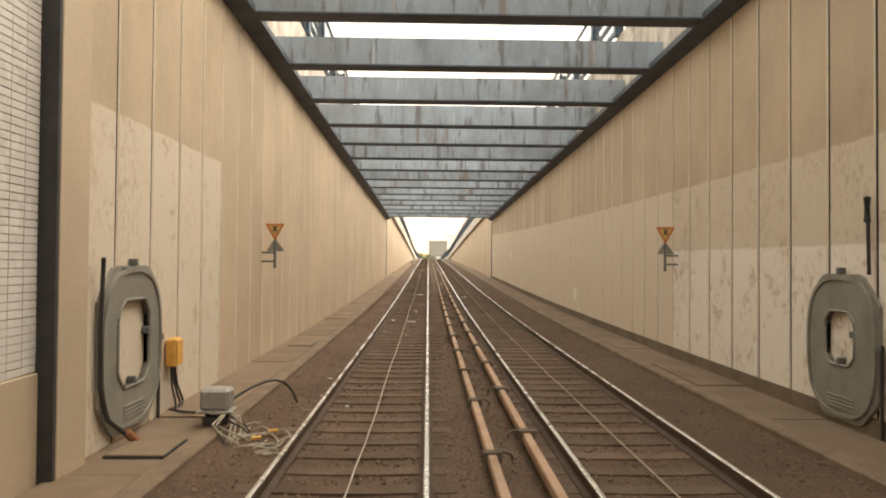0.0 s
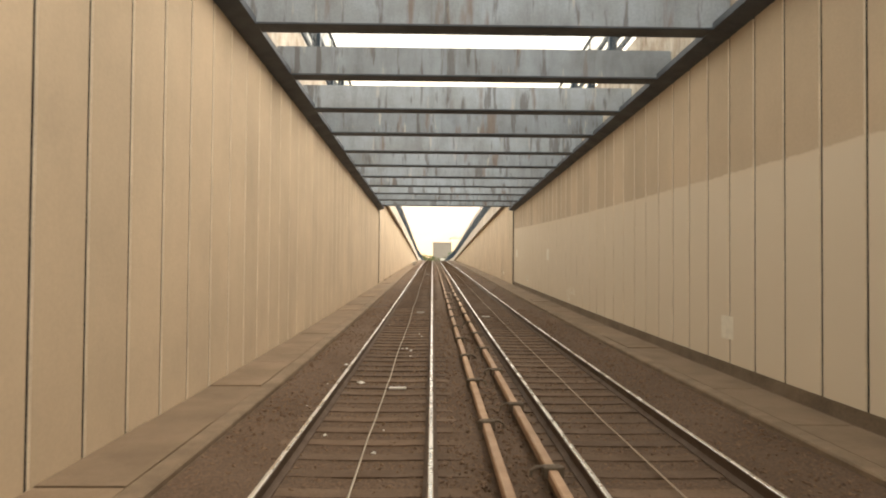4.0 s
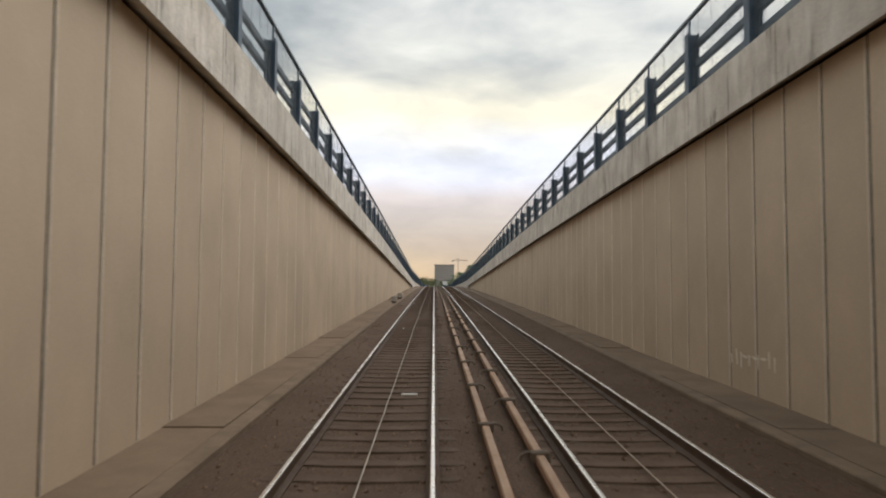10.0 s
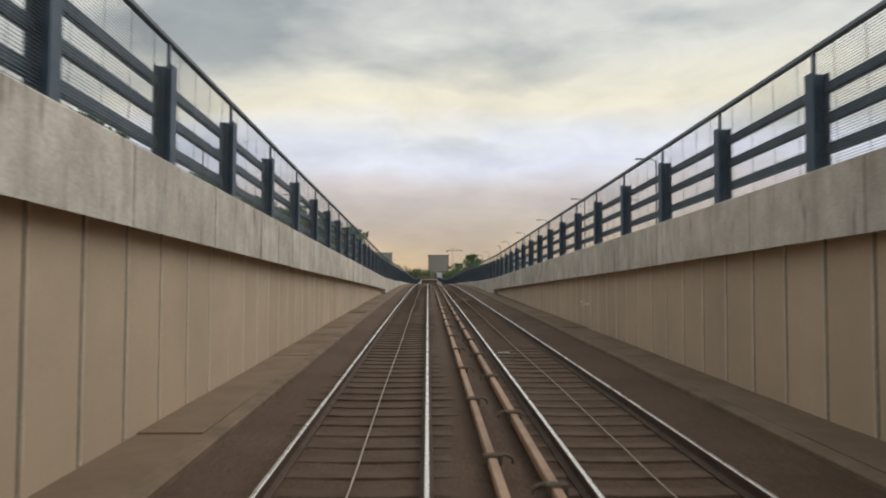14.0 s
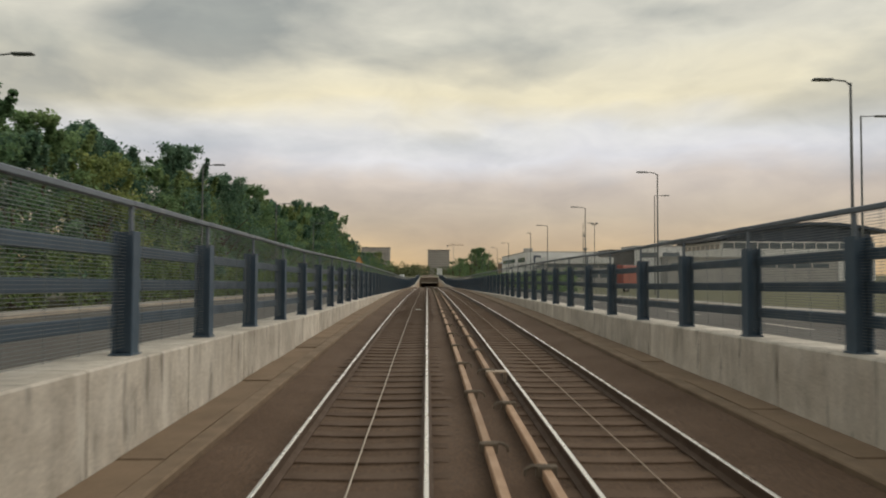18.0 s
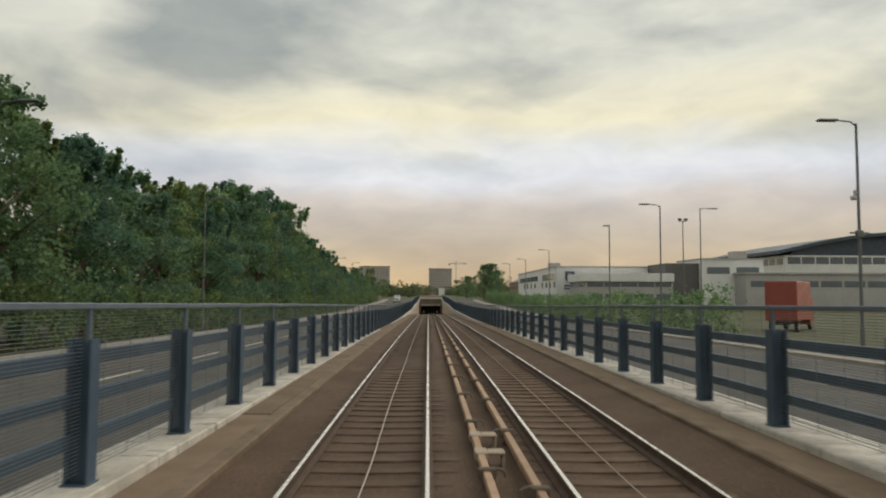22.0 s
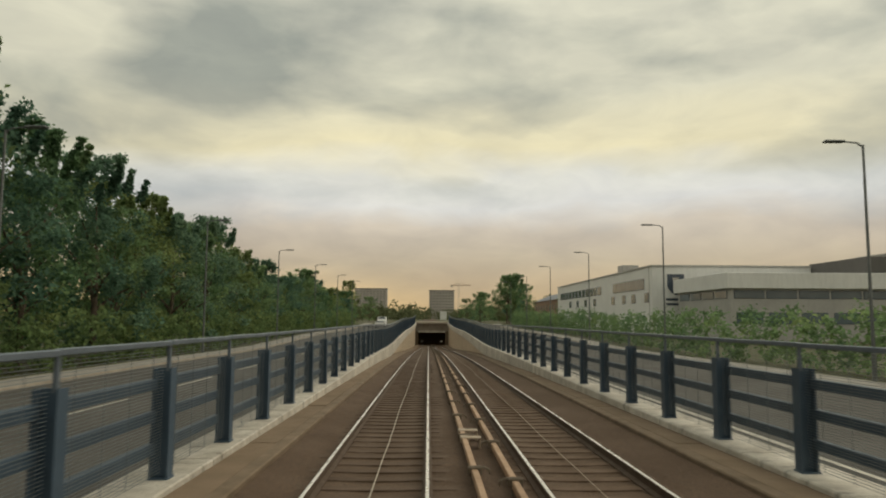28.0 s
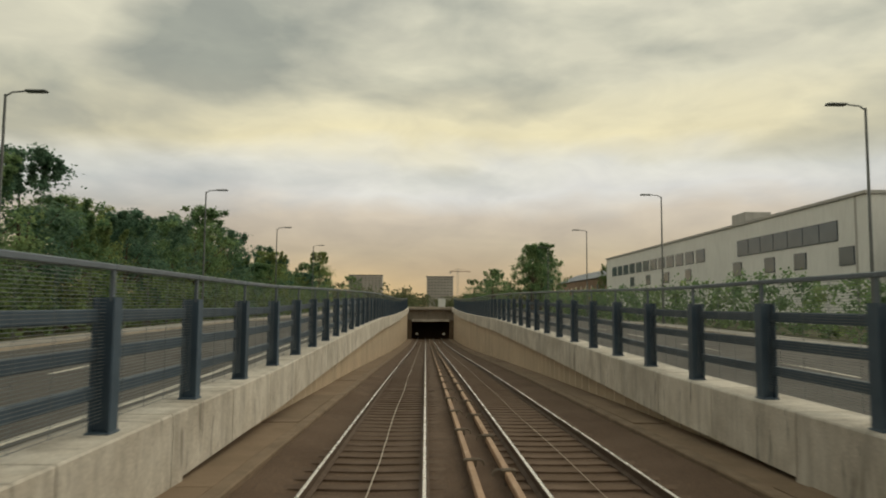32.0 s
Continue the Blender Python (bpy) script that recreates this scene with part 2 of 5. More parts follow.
M = dict(
    panel=material("wall_panel_concrete", (0.55, 0.43, 0.30), 0.7, grain=22, grain_depth=0.06, blotch=0.42, blotch_depth=0.36, bump=0.05, streak=0.05, tint=(0.40, 0.32, 0.23), piece=0.05),
    painted=material("limewashed_panel", (0.55, 0.43, 0.30), 0.8, grain=18, grain_depth=0.06, bump=0.08, blotch=0.8, blotch_depth=0.25, streak=0.12, piece=0.05,
                     extra=whitewash([(3.55, (0.66, 0.57, 0.45))])),
    painted_twice=material("twice_limewashed_panel", (0.55, 0.43, 0.30), 0.8, grain=18, grain_depth=0.06, bump=0.08, blotch=0.8, blotch_depth=0.25, streak=0.12, piece=0.05,
                           extra=whitewash([(3.46, (0.64, 0.545, 0.42)), (2.2, (0.80, 0.73, 0.63))], 2.9e-4)),
    painted_once=material("pale_washed_panel", (0.53, 0.415, 0.29), 0.75, grain=22, grain_depth=0.06, blotch=0.42, blotch_depth=0.32, bump=0.05, streak=0.06, tint=(0.40, 0.32, 0.23), piece=0.07,
                          extra=whitewash([(3.46, (0.655, 0.56, 0.435))], 2.9e-4, False)),
    arris=material("pale_panel_edge", (0.80, 0.69, 0.54), 0.75, grain=30, blotch=1.5, blotch_depth=0.3, bump=0.05),
    core=material("wall_core_concrete", (0.035, 0.03, 0.025), 0.9, blotch=0.7),
    coping=material("coping_concrete", (0.645, 0.595, 0.52), 0.85, grain=30, grain_depth=0.27, blotch=1.4, blotch_depth=0.40, bump=0.28, streak=0.50, tint=(0.40, 0.35, 0.285), piece=0.10, extra=drips),
    beam=material("beam_concrete", (0.355, 0.415, 0.485), 0.85, grain=28, blotch=0.9, blotch_depth=0.30, streak=0.38, tint=(0.20, 0.205, 0.20), piece=0.2, extra=beam_drips),
    upper=material("stained_upper_wall", (0.56, 0.52, 0.46), 0.85, grain=24, blotch=1.8, blotch_depth=0.45, streak=0.6, tint=(0.26, 0.19, 0.13)),
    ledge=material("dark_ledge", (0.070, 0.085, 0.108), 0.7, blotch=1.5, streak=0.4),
    ballast=material("ballast", (0.112, 0.067, 0.039), 0.95, grain=30, grain_depth=0.7, blotch=0.6, blotch_depth=0.3, bump=1.0),
    stone=material("ballast_stone", (0.185, 0.118, 0.074), 0.9, grain=14, grain_depth=0.6, blotch=3.0, piece=0.3),
    sleeper=material("sleeper_concrete", (0.128, 0.079, 0.047), 0.9, grain=40, grain_depth=0.3, blotch=2.0, blotch_depth=0.35, piece=0.22),
    rail=material("rail_steel_rusty", (0.098, 0.062, 0.040), 0.85, 0.0, grain=60, blotch=4),
    head=material("rail_head_polished", (0.92, 0.89, 0.84), 0.30, 0.95, grain=90, grain_depth=0.05, blotch=2.0, blotch_depth=0.05, bump=0.03),
    cover=material("conductor_cover_board", (0.43, 0.27, 0.165), 0.6, grain=40, blotch=2.5, blotch_depth=0.3, streak=0.2, piece=0.12),
    clamp=material("cable_clamp_plastic", (0.40, 0.31, 0.225), 0.6, grain=40, blotch=5),
    clip=material("bracket_grey", (0.16, 0.125, 0.09), 0.6, 0.2, blotch=5),
    slab=material("walkway_slab", (0.215, 0.150, 0.095), 0.9, grain=30, blotch=1.0, blotch_depth=0.3, bump=0.4, piece=0.1),
    plinth_dark=material("dark_plinth_concrete", (0.16, 0.115, 0.075), 0.95, grain=24, grain_depth=0.3, blotch=1.5, blotch_depth=0.4),
    paving=material("pale_paving", (0.33, 0.305, 0.27), 0.9, grain=20, blotch=0.8, blotch_depth=0.25),
    kerbpale=material("pale_portal_concrete", (0.42, 0.36, 0.29), 0.9, grain=20, blotch=1.0, blotch_depth=0.3, streak=0.3),
    kerb=material("kerb_concrete", (0.222, 0.157, 0.101), 0.9, grain=30, blotch=1.6, blotch_depth=0.4, streak=0.4),
    steel=material("railing_blue_paint", (0.052, 0.086, 0.124), 0.55, 0.0, grain=50, blotch=2, blotch_depth=0.2, bump=0.08, piece=0.1),
    handrail=material("handrail_grey_paint", (0.14, 0.17, 0.205), 0.45, 0.2, grain=50, blotch=2, bump=0.05),
    mesh=material("mesh_wire", (0.20, 0.225, 0.24), 0.5, 0.4, grain=60, bump=0),
    asphalt=material("asphalt", (0.090, 0.083, 0.073), 0.9, grain=60, grain_depth=0.35, blotch=0.4, blotch_depth=0.3, bump=0.5),
    paint=material("road_line_paint", (0.62, 0.58, 0.50), 0.7, grain=40, blotch=3, blotch_depth=0.35),
    grass=material("verge_grass", (0.085, 0.085, 0.035), 0.95, grain=18, grain_depth=0.5, blotch=0.5, blotch_depth=0.4, bump=0.8),
    leaf=foliage("green_leaves", (0.125, 0.215, 0.135), (0.190, 0.295, 0.165), (0.265, 0.350, 0.175)),
    leaf_far=foliage("far_leaves", (0.11, 0.13, 0.085), (0.14, 0.165, 0.10), (0.185, 0.20, 0.12)),
    leaf_blue=foliage("dark_bluish_leaves", (0.105, 0.195, 0.155), (0.150, 0.250, 0.190), (0.205, 0.305, 0.210)),
    leaf_yellow=foliage("yellowish_leaves", (0.165, 0.240, 0.115), (0.235, 0.305, 0.145), (0.310, 0.360, 0.160)),
    bark=material("bark", (0.12, 0.09, 0.065), 0.95, grain=25, grain_depth=0.4, blotch=4, bump=0.8),
    tile=material("white_glazed_tile", (0.70, 0.66, 0.61), 0.25, grain=50, grain_depth=0.03, blotch=2.0, blotch_depth=0.12, bump=0.05, piece=0.05),
    grout=material("tile_grout", (0.42, 0.38, 0.34), 0.95),
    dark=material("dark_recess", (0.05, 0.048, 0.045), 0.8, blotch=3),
    plate=material("grey_moulding", (0.27, 0.255, 0.215), 0.55, grain=40, blotch=2.5, blotch_depth=0.25, streak=0.35),
    galv=material("galvanised_steel", (0.42, 0.40, 0.36), 0.5, 0.4, grain=40, blotch=6, blotch_depth=0.25),
    yellow=material("yellow_plastic", (0.80, 0.42, 0.09), 0.5, grain=40, blotch=6, blotch_depth=0.2),
    cable=material("black_cable", (0.03, 0.028, 0.026), 0.6, grain=60),
    cream=material("cream_cable", (0.50, 0.44, 0.33), 0.6, grain=60),
    loop=material("loop_cable", (0.48, 0.42, 0.34), 0.6, grain=60),
    orange=material("rusty_pipe", (0.36, 0.15, 0.07), 0.8, grain=40, blotch=6),
    signface=material("sign_white", (0.80, 0.74, 0.62), 0.5, grain=40, blotch=5),
    signyellow=material("sign_yellow_face", (0.72, 0.46, 0.17), 0.5, grain=40, blotch=5),
    signred=material("sign_orange_border", (0.62, 0.20, 0.06), 0.5, grain=40, blotch=5),
    lampgrey=material("lamp_column_grey", (0.16, 0.17, 0.17), 0.5, 0.4, grain=30),
    white=material("white_render", (0.74, 0.74, 0.72), 0.8, grain=8, grain_depth=0.05, blotch=0.25, blotch_depth=0.12, streak=0.15),
    greywall=material("grey_cladding", (0.42, 0.41, 0.39), 0.75, grain=6, blotch=0.2, blotch_depth=0.2, streak=0.2),
    tower_dark=material("dark_cladding", (0.12, 0.115, 0.11), 0.7, grain=4, blotch=0.3, blotch_depth=0.2),
    red=material("red_body_paint", (0.30, 0.07, 0.05), 0.4, grain=30, blotch=1.5, blotch_depth=0.15, bump=0.03),
    tower=material("tower_cladding", (0.40, 0.37, 0.34), 0.7, grain=2, blotch=0.06, blotch_depth=0.2),
    brick=material("brown_brick", (0.30, 0.20, 0.14), 0.9, grain=12, grain_depth=0.25, blotch=0.4, blotch_depth=0.25),
    roofdark=material("dark_blue_roof", (0.06, 0.08, 0.11), 0.45, 0.2, grain=10, blotch=0.6),
    glass=material("window_glass", (0.12, 0.155, 0.18), 0.08, 0.0, grain=2, grain_depth=0.1, blotch=0.5, bump=0),
    farglass=material("far_window_glass", (0.26, 0.255, 0.245), 0.3, grain=2, blotch=0.5, bump=0),
    litter=material("pale_litter", (0.75, 0.72, 0.66), 0.7, grain=40),
    # darker copy of the portal concrete, its shade put into the colour
    portal_shade=material("portal_concrete_shaded", (0.34, 0.29, 0.235), 0.9, blotch=0.5, streak=0.5),
)

# ---- line of the railway ----
SLOPE_AT = [-60, 5, 15, 35, 62, 111, 138, 178, 200, 228, 255, 282, 320, 360, 400, 440, 480, 600]
SLOPE = [0, 0, 0.5, 2.0, 2.3, 1.8, 1.6, 1.3, 0.1, -0.5, -1.2, -1.6, -1.6, -3.0, -3.9, -3.0, -1.2, 0]
_y = np.arange(-60, 600.5, 0.5)
_s = np.interp(_y, SLOPE_AT, SLOPE) / 100
_k = np.hanning(41)
_s = np.convolve(np.pad(_s, 20, mode="edge"), _k / _k.sum(), "valid")
_z = np.concatenate([[0], np.cumsum((_s[1:] + _s[:-1]) / 4)])
_z -= np.interp(0, _y, _z)


def rail_z(y):
    """Height of the rail heads at station y."""
    return float(np.interp(y, _y, _z))


COPE_AT = [-60, 62, 107, 134, 167, 186, 199, 206, 230, 250, 278, 300, 320, 353, 363, 373, 400, 480, 700]
COPE = [11.76, 6.15, 4.05, 2.70, 1.17, 0.60, 0.43, 0.33, 0.07, -0.04, -0.08, 0.0, 0.21, 0.75, 1.06, 1.55, 2.85, 5.80, 6.60]


def cope_top(y):
    return rail_z(y) + float(np.interp(y, COPE_AT, COPE))


def cope_low(y):
    """Underside of the coping band; on the low stretch it stands on the walkway."""
    if 167.88 < y < 357.35:
        return rail_z(y) - 0.45
    return max(cope_top(y) - float(np.interp(y, [110, 160], [0.925, 0.86])), rail_z(y) + 0.25)


def street_z(y):
    return cope_top(y) - 0.45


def roof_z(y):
    """Underside of the cross beams of the gallery."""
    return 6.29 - 0.0187 * (y - 12.9)


GALLERY_END, PORTAL = 57.15, 480.0
WALL, OPEN_WALL, FACE, KERB, MID = -2.65, -2.63, -2.35, -1.63, 3.25  # west side; the east side is mirrored at MID / 2


def side_x(side, x):
    return x if side < 0 else MID - x


DRIFT_AT = [97, 122, 137, 175, 201, 214, 228, 278, 330, 356, 490]
DRIFT = [0, 0.05, 0.8, 1.5, 2.6, 3.2, 3.6, 4.3, 5.4, 5.9, 8.7]


def bay_y(first, i):
    """Station of the i-th railing post or coping joint; the bays widen a little along the line."""
    y = first + 2.71 * i
    return y + float(np.interp(y, DRIFT_AT, DRIFT))


def post_y(side, i):
    """Station of the i-th post of the west or east railing; the west bays are longer on the way up out of the cutting."""
    if side > 0:
        y = bay_y(-10.75, i)
        return y + float(np.interp(y, [125, 137, 189, 202, 215, 229, 281], [0, 0.70, 0.70, 0.93, 0.90, 0.85, 0.41]))
    if 27 <= i < 53:
        return float(np.interp(i, [27, 32, 36, 44, 46, 47, 48, 50, 53], [62.59, 76.5, 87.2, 109.73, 115.35, 118.5, 122.0, 127.75, 136.8]))
    if i < 27:
        return bay_y(-10.58, i)
    y = bay_y(-10.58, i + 1)
    return y + float(np.interp(y, [137, 187, 206, 227, 279, 300, 350], [0.30, 0.25, 0.24, 0.15, -0.30, -0.20, 0]))


# ---- mesh helpers ----
def make(name, bm, mat, parent=None, label=""):
    me = bpy.data.meshes.new(name)
    bmesh.ops.recalc_face_normals(bm, faces=bm.faces)
    bm.to_mesh(me)
    bm.free()
    me.materials.append(mat)
    ob = new(name, me)
    ob.parent = parent
    return tagged(ob, label=label)


part = make


def share(name, ob, parent, m):
    """Another object on the mesh of ob."""
    other = new(name, ob.data)
    other.parent = parent
    other.matrix_basis = m
    return other


def thing(name, label, category, at=(0, 0, 0), group="", kind=""):
    ob = new(name)
    ob.location = at
    ob.empty_display_size = 0.1
    return tagged(ob, label, category, group, kind)


def block(bm, lo, hi, bevel=0.0, m=None):
    made = bmesh.ops.create_cube(bm, size=1)["verts"]
    for v in made:
        v.co = Vector([(a + b) / 2 + c * (b - a) for a, b, c in zip(lo, hi, v.co)])
    if bevel:
        edges = list({e for v in made for e in v.link_edges})
        made = bmesh.ops.bevel(bm, geom=edges, offset=bevel, segments=1, affect="EDGES")["verts"]
    if m is not None:
        bmesh.ops.transform(bm, matrix=m, verts=list(made))
    return bm


def tube(bm, points, radius, sides=6):
    """A round bar through the points."""
    rings = []
    for i, p in enumerate(points):
        a, b = Vector(points[max(i - 1, 0)]), Vector(points[min(i + 1, len(points) - 1)])
        q = (b - a).to_track_quat("Z", "Y")
        r = radius[i] if isinstance(radius, (list, tuple)) else radius
        rings.append([bm.verts.new(Vector(p) + q @ Vector((math.cos(k * math.tau / sides) * r, math.sin(k * math.tau / sides) * r, 0)))
                      for k in range(sides)])
    for a, b in zip(rings, rings[1:]):
        for k in range(sides):
            bm.faces.new((a[k], a[(k + 1) % sides], b[(k + 1) % sides], b[k]))
    bm.faces.new(rings[0][::-1])
    bm.faces.new(rings[-1])
    return bm


def sweep(bm, outline, y0, y1, step=2.0):
    """Draws outline(y), a closed ring of (x, z), along the line."""
    n = max(1, int(round((y1 - y0) / step)))
    rings = []
    for i in range(n + 1):
        y = y0 + (y1 - y0) * i / n
        rings.append([bm.verts.new((x, y, z)) for x, z in outline(y)])
    size = len(rings[0])
    for a, b in zip(rings, rings[1:]):
        for k in range(size):
            bm.faces.new((a[k], a[(k + 1) % size], b[(k + 1) % size], b[k]))
    bm.faces.new(rings[0])
    bm.faces.new(rings[-1][::-1])
    return bm


def plate(bm, ring, depth, m=None):
    """A flat outline in x, z given thickness along y."""
    a = [bm.verts.new((x, 0, z)) for x, z in ring]
    b = [bm.verts.new((x, depth, z)) for x, z in ring]
    bm.faces.new(a)
    bm.faces.new(b[::-1])
    for k in range(len(a)):
        bm.faces.new((a[k], b[k], b[(k + 1) % len(a)], a[(k + 1) % len(a)]))
    if m is not None:
        bmesh.ops.transform(bm, matrix=m, verts=a + b)
    return bm


# ---- ground, from the track bed out to the horizon ----
# depth of the ballast below the rail heads across the two tracks
BED = {-1.66: -0.085, -1.22: -0.135, -0.98: -0.168, 0.0: -0.192, 0.95: -0.170, 1.25: -0.150, 1.72: -0.150, 2.05: -0.170, 2.968: -0.192, 3.95: -0.168, 4.19: -0.135, 4.91: -0.085}


def build_ground():
    bm = bmesh.new()
    xs = [-2500, -600, -150, -60, -34, -18, -3.05, -2.95, -1.66, -1.22, -0.98, 0.0, 0.95, 1.25, 1.72, 2.05, 2.968, 3.95, 4.19, 4.91, 6.2, 6.3, 20, 40, 70, 160, 600, 2500]
    ys = [-400, -120, -60] + list(range(-50, 490, 4)) + [495, 500, 520, 600, 800, 1200, 2000, 3500]
    rows = []
    for y in ys:
        row = []
        for x in xs:
            inside = -3.0 < x < 6.25 and -50 < y < 495
            out = street_z(y) if y < 480 else street_z(480)
            z = rail_z(y) + BED.get(x, -0.175) + 0.024 * noise.noise((x * 2, y * 0.7, 0)) if inside else out - 0.06
            row.append(bm.verts.new((x, y, z)))
        rows.append(row)
    for a, b in zip(rows, rows[1:]):
        for k in range(len(xs) - 1):
            f = bm.faces.new((a[k], a[k + 1], b[k + 1], b[k]))
            f.material_index = 0 if -3.0 < xs[k] < 6.0 else 1
    ob = make("ground", bm, M["ballast"])
    ob.data.materials.append(M["grass"])
    tagged(ob, "brown ballast track bed and grassy ground beyond", "ground", kind="structure")


build_ground()


def build_roads():
    for side, name in ((-1, "road_west"), (1, "road_east")):
        bm = bmesh.new()
        a, b = side_x(side, -3.12), side_x(side, -13.6)
        sweep(bm, lambda y: [(a, street_z(y) - 0.3), (b, street_z(y) - 0.3), (b, street_z(y)), (a, street_z(y))], -40, 479, 3)
        road = tagged(make(name, bm, M["asphalt"]), "grey asphalt road beside the cutting", "road", kind="structure")
        bm = bmesh.new()
        a2, b2 = side_x(side, -13.6), side_x(side, -13.75)
        sweep(bm, lambda y: [(a2, street_z(y) - 0.3), (b2, street_z(y) - 0.3), (b2, street_z(y) + 0.12), (a2, street_z(y) + 0.12)], -40, 479, 3)
        part("kerb", bm, M["kerbpale"], road)
        bm = bmesh.new()
        a3, b3 = side_x(side, -13.75), side_x(side, -15.6)
        sweep(bm, lambda y: [(a3, street_z(y) - 0.3), (b3, street_z(y) - 0.3), (b3, street_z(y) + 0.11), (a3, street_z(y) + 0.11)], -40, 479, 3)
        tagged(make("pavement", bm, M["paving"]), "pale paved footway along the road", "pavement", kind="structure")
        # edge line and dashed middle line
        bm = bmesh.new()
        e0, e1 = side_x(side, -4.6), side_x(side, -4.75)
        sweep(bm, lambda y: [(e0, street_z(y)), (e1, street_z(y)), (e1, street_z(y) + 0.006), (e0, street_z(y) + 0.006)], 60, 479, 3)
        part("edge_line", bm, M["paint"], road)
        d0, d1 = side_x(side, -8.5), side_x(side, -8.62)
        for i in range(45):
            y0 = 60 + i * 8.5
            bm = bmesh.new()
            sweep(bm, lambda y: [(d0, street_z(y)), (d1, street_z(y)), (d1, street_z(y) + 0.006), (d0, street_z(y) + 0.006)], y0, y0 + 4, 2)
            part("lane_dash", bm, M["paint"], road)


build_roads()


# ---- retaining walls, coping, gallery ----
def build_walls():
    for side, name in ((-1, "wall_west"), (1, "wall_east")):
        bm = bmesh.new()
        a, b = side_x(side, -2.79), side_x(side, -3.10)
        sweep(bm, lambda y: [(a, rail_z(y) - 0.5), (b, rail_z(y) - 0.5), (b, cope_top(y) - 0.02), (a, cope_top(y) - 0.02)], -46, 481, 2)
        wall = tagged(make(name, bm, M["core"]), "tall concrete retaining wall of the railway cutting", "wall", kind="structure")
        # upright panels, one metre wide
        if side < 0:
            joints = np.interp(np.arange(-7, 44), [-7, -6, 0, 15, 21, 26, 33, 38, 43], [6.80, 7.78, 13.62, 28.23, 34.53, 39.68, 46.93, 52.04, 56.96])
        else:
            joints = np.interp(np.arange(-1, 50), [-1, 0, 8, 15, 23, 35, 39, 48, 49], [7.07, 8.05, 15.84, 22.75, 30.46, 42.84, 46.73, 56.07, 57.0])
        bays = np.interp(np.arange(0, 109), [0, 13, 44, 51, 108], [58.27, 71.04, 102.37, 109.60, 167.6])
        spots = [(a, b) for a, b in zip(joints, joints[1:])] + [(57.83, 58.27)]
        spots += [(a, b) for a, b in zip(bays, bays[1:])] + [(y, y + 1.0) for y in np.arange(357.38, 479.0, 1.0)]
        for y, y1 in spots:
            y0, y1 = float(y) + 0.025, float(y1) - 0.025
            lo0, lo1 = rail_z(y0) - 0.06, rail_z(y1) - 0.06
            if y1 < GALLERY_END:
                hi0, hi1 = roof_z(y0) - 0.05, roof_z(y1) - 0.05
            else:
                hi0, hi1 = cope_low(y0) + 0.09, cope_low(y1) + 0.09
            if y0 < GALLERY_END < y1 or hi0 < lo0 + 0.05:
                continue
            xa, xb = side_x(side, WALL if y1 < GALLERY_END else OPEN_WALL), side_x(side, -2.80)
            bm = bmesh.new()
            c = 0.018
            ring = [(xb, y0), (xa + side * c, y0), (xa, y0 + c), (xa, y1 - c), (xa + side * c, y1), (xb, y1)]
            low, top = [], []
            for x, yy in ring:
                u = (yy - y0) / (y1 - y0)
                low.append(bm.verts.new((x, yy, lo0 + (lo1 - lo0) * u)))
                top.append(bm.verts.new((x, yy, hi0 + (hi1 - hi0) * u)))
            for k in range(6):
                f = bm.faces.new((low[k], low[(k + 1) % 6], top[(k + 1) % 6], top[k]))
                # chamfers take a paler colour than the panel face
                f.material_index = (2, 1, 0, 1, 2, 2)[k]
            bm.faces.new(low[::-1])
            bm.faces.new(top)
            if side < 0:
                coat = "painted" if y0 < 11.0 else "panel"
            else:
                coat = "painted_twice" if y0 < 14.5 else "painted_once" if y1 < GALLERY_END else "panel"
            ob = part("panel", bm, M[coat], wall)
            ob.data.materials.append(M["arris"])
            ob.data.materials.append(M["core"])
        if side > 0:
            for y0, z0, w, h in ((43.7, 1.75, 0.62, 0.5), (55.2, 1.75, 0.9, 0.45), (24.5, 0.6, 0.5, 0.4)):
                bm = bmesh.new()
                block(bm, (side_x(1, WALL) - 0.004, y0, rail_z(y0) + z0), (side_x(1, WALL) + 0.01, y0 + w, rail_z(y0) + z0 + h))
                part("painted_patch", bm, M["signface"], wall, "pale painted-over patch")
            # low plinth, darker than the wall above it
            bm = bmesh.new()
            sweep(bm, lambda q: [(side_x(1, WALL) - 0.03, rail_z(q) - 0.05), (side_x(1, WALL) + 0.02, rail_z(q) - 0.05), (side_x(1, WALL) + 0.02, rail_z(q) + 0.19), (side_x(1, WALL) - 0.012, rail_z(q) + 0.19)],
                  6.7, 57.1, 2)
            part("plinth", bm, M["plinth_dark"], wall, "dark plinth at the foot of the wall")
        # pier and recess where the gallery panels end
        bm = bmesh.new()
        x0, x1 = sorted((side_x(side, -2.645), side_x(side, -2.79)))
        block(bm, (x0, 57.0, rail_z(57) - 0.06), (x1, 57.22, roof_z(57.1) - 0.1), 0.015)
        part("end_pier", bm, M["panel"], wall)
        # steel channel in the open joint
        bm = bmesh.new()
        x0, x1 = sorted((side_x(side, -2.70), side_x(side, -2.79)))
        for a, b in ((57.30, 57.34), (57.70, 57.74)):
            block(bm, (x0, a, rail_z(57) - 0.06), (x1, b, cope_low(57.5) + 0.05), 0.0)
        part("joint_channel", bm, M["ledge"], wall)


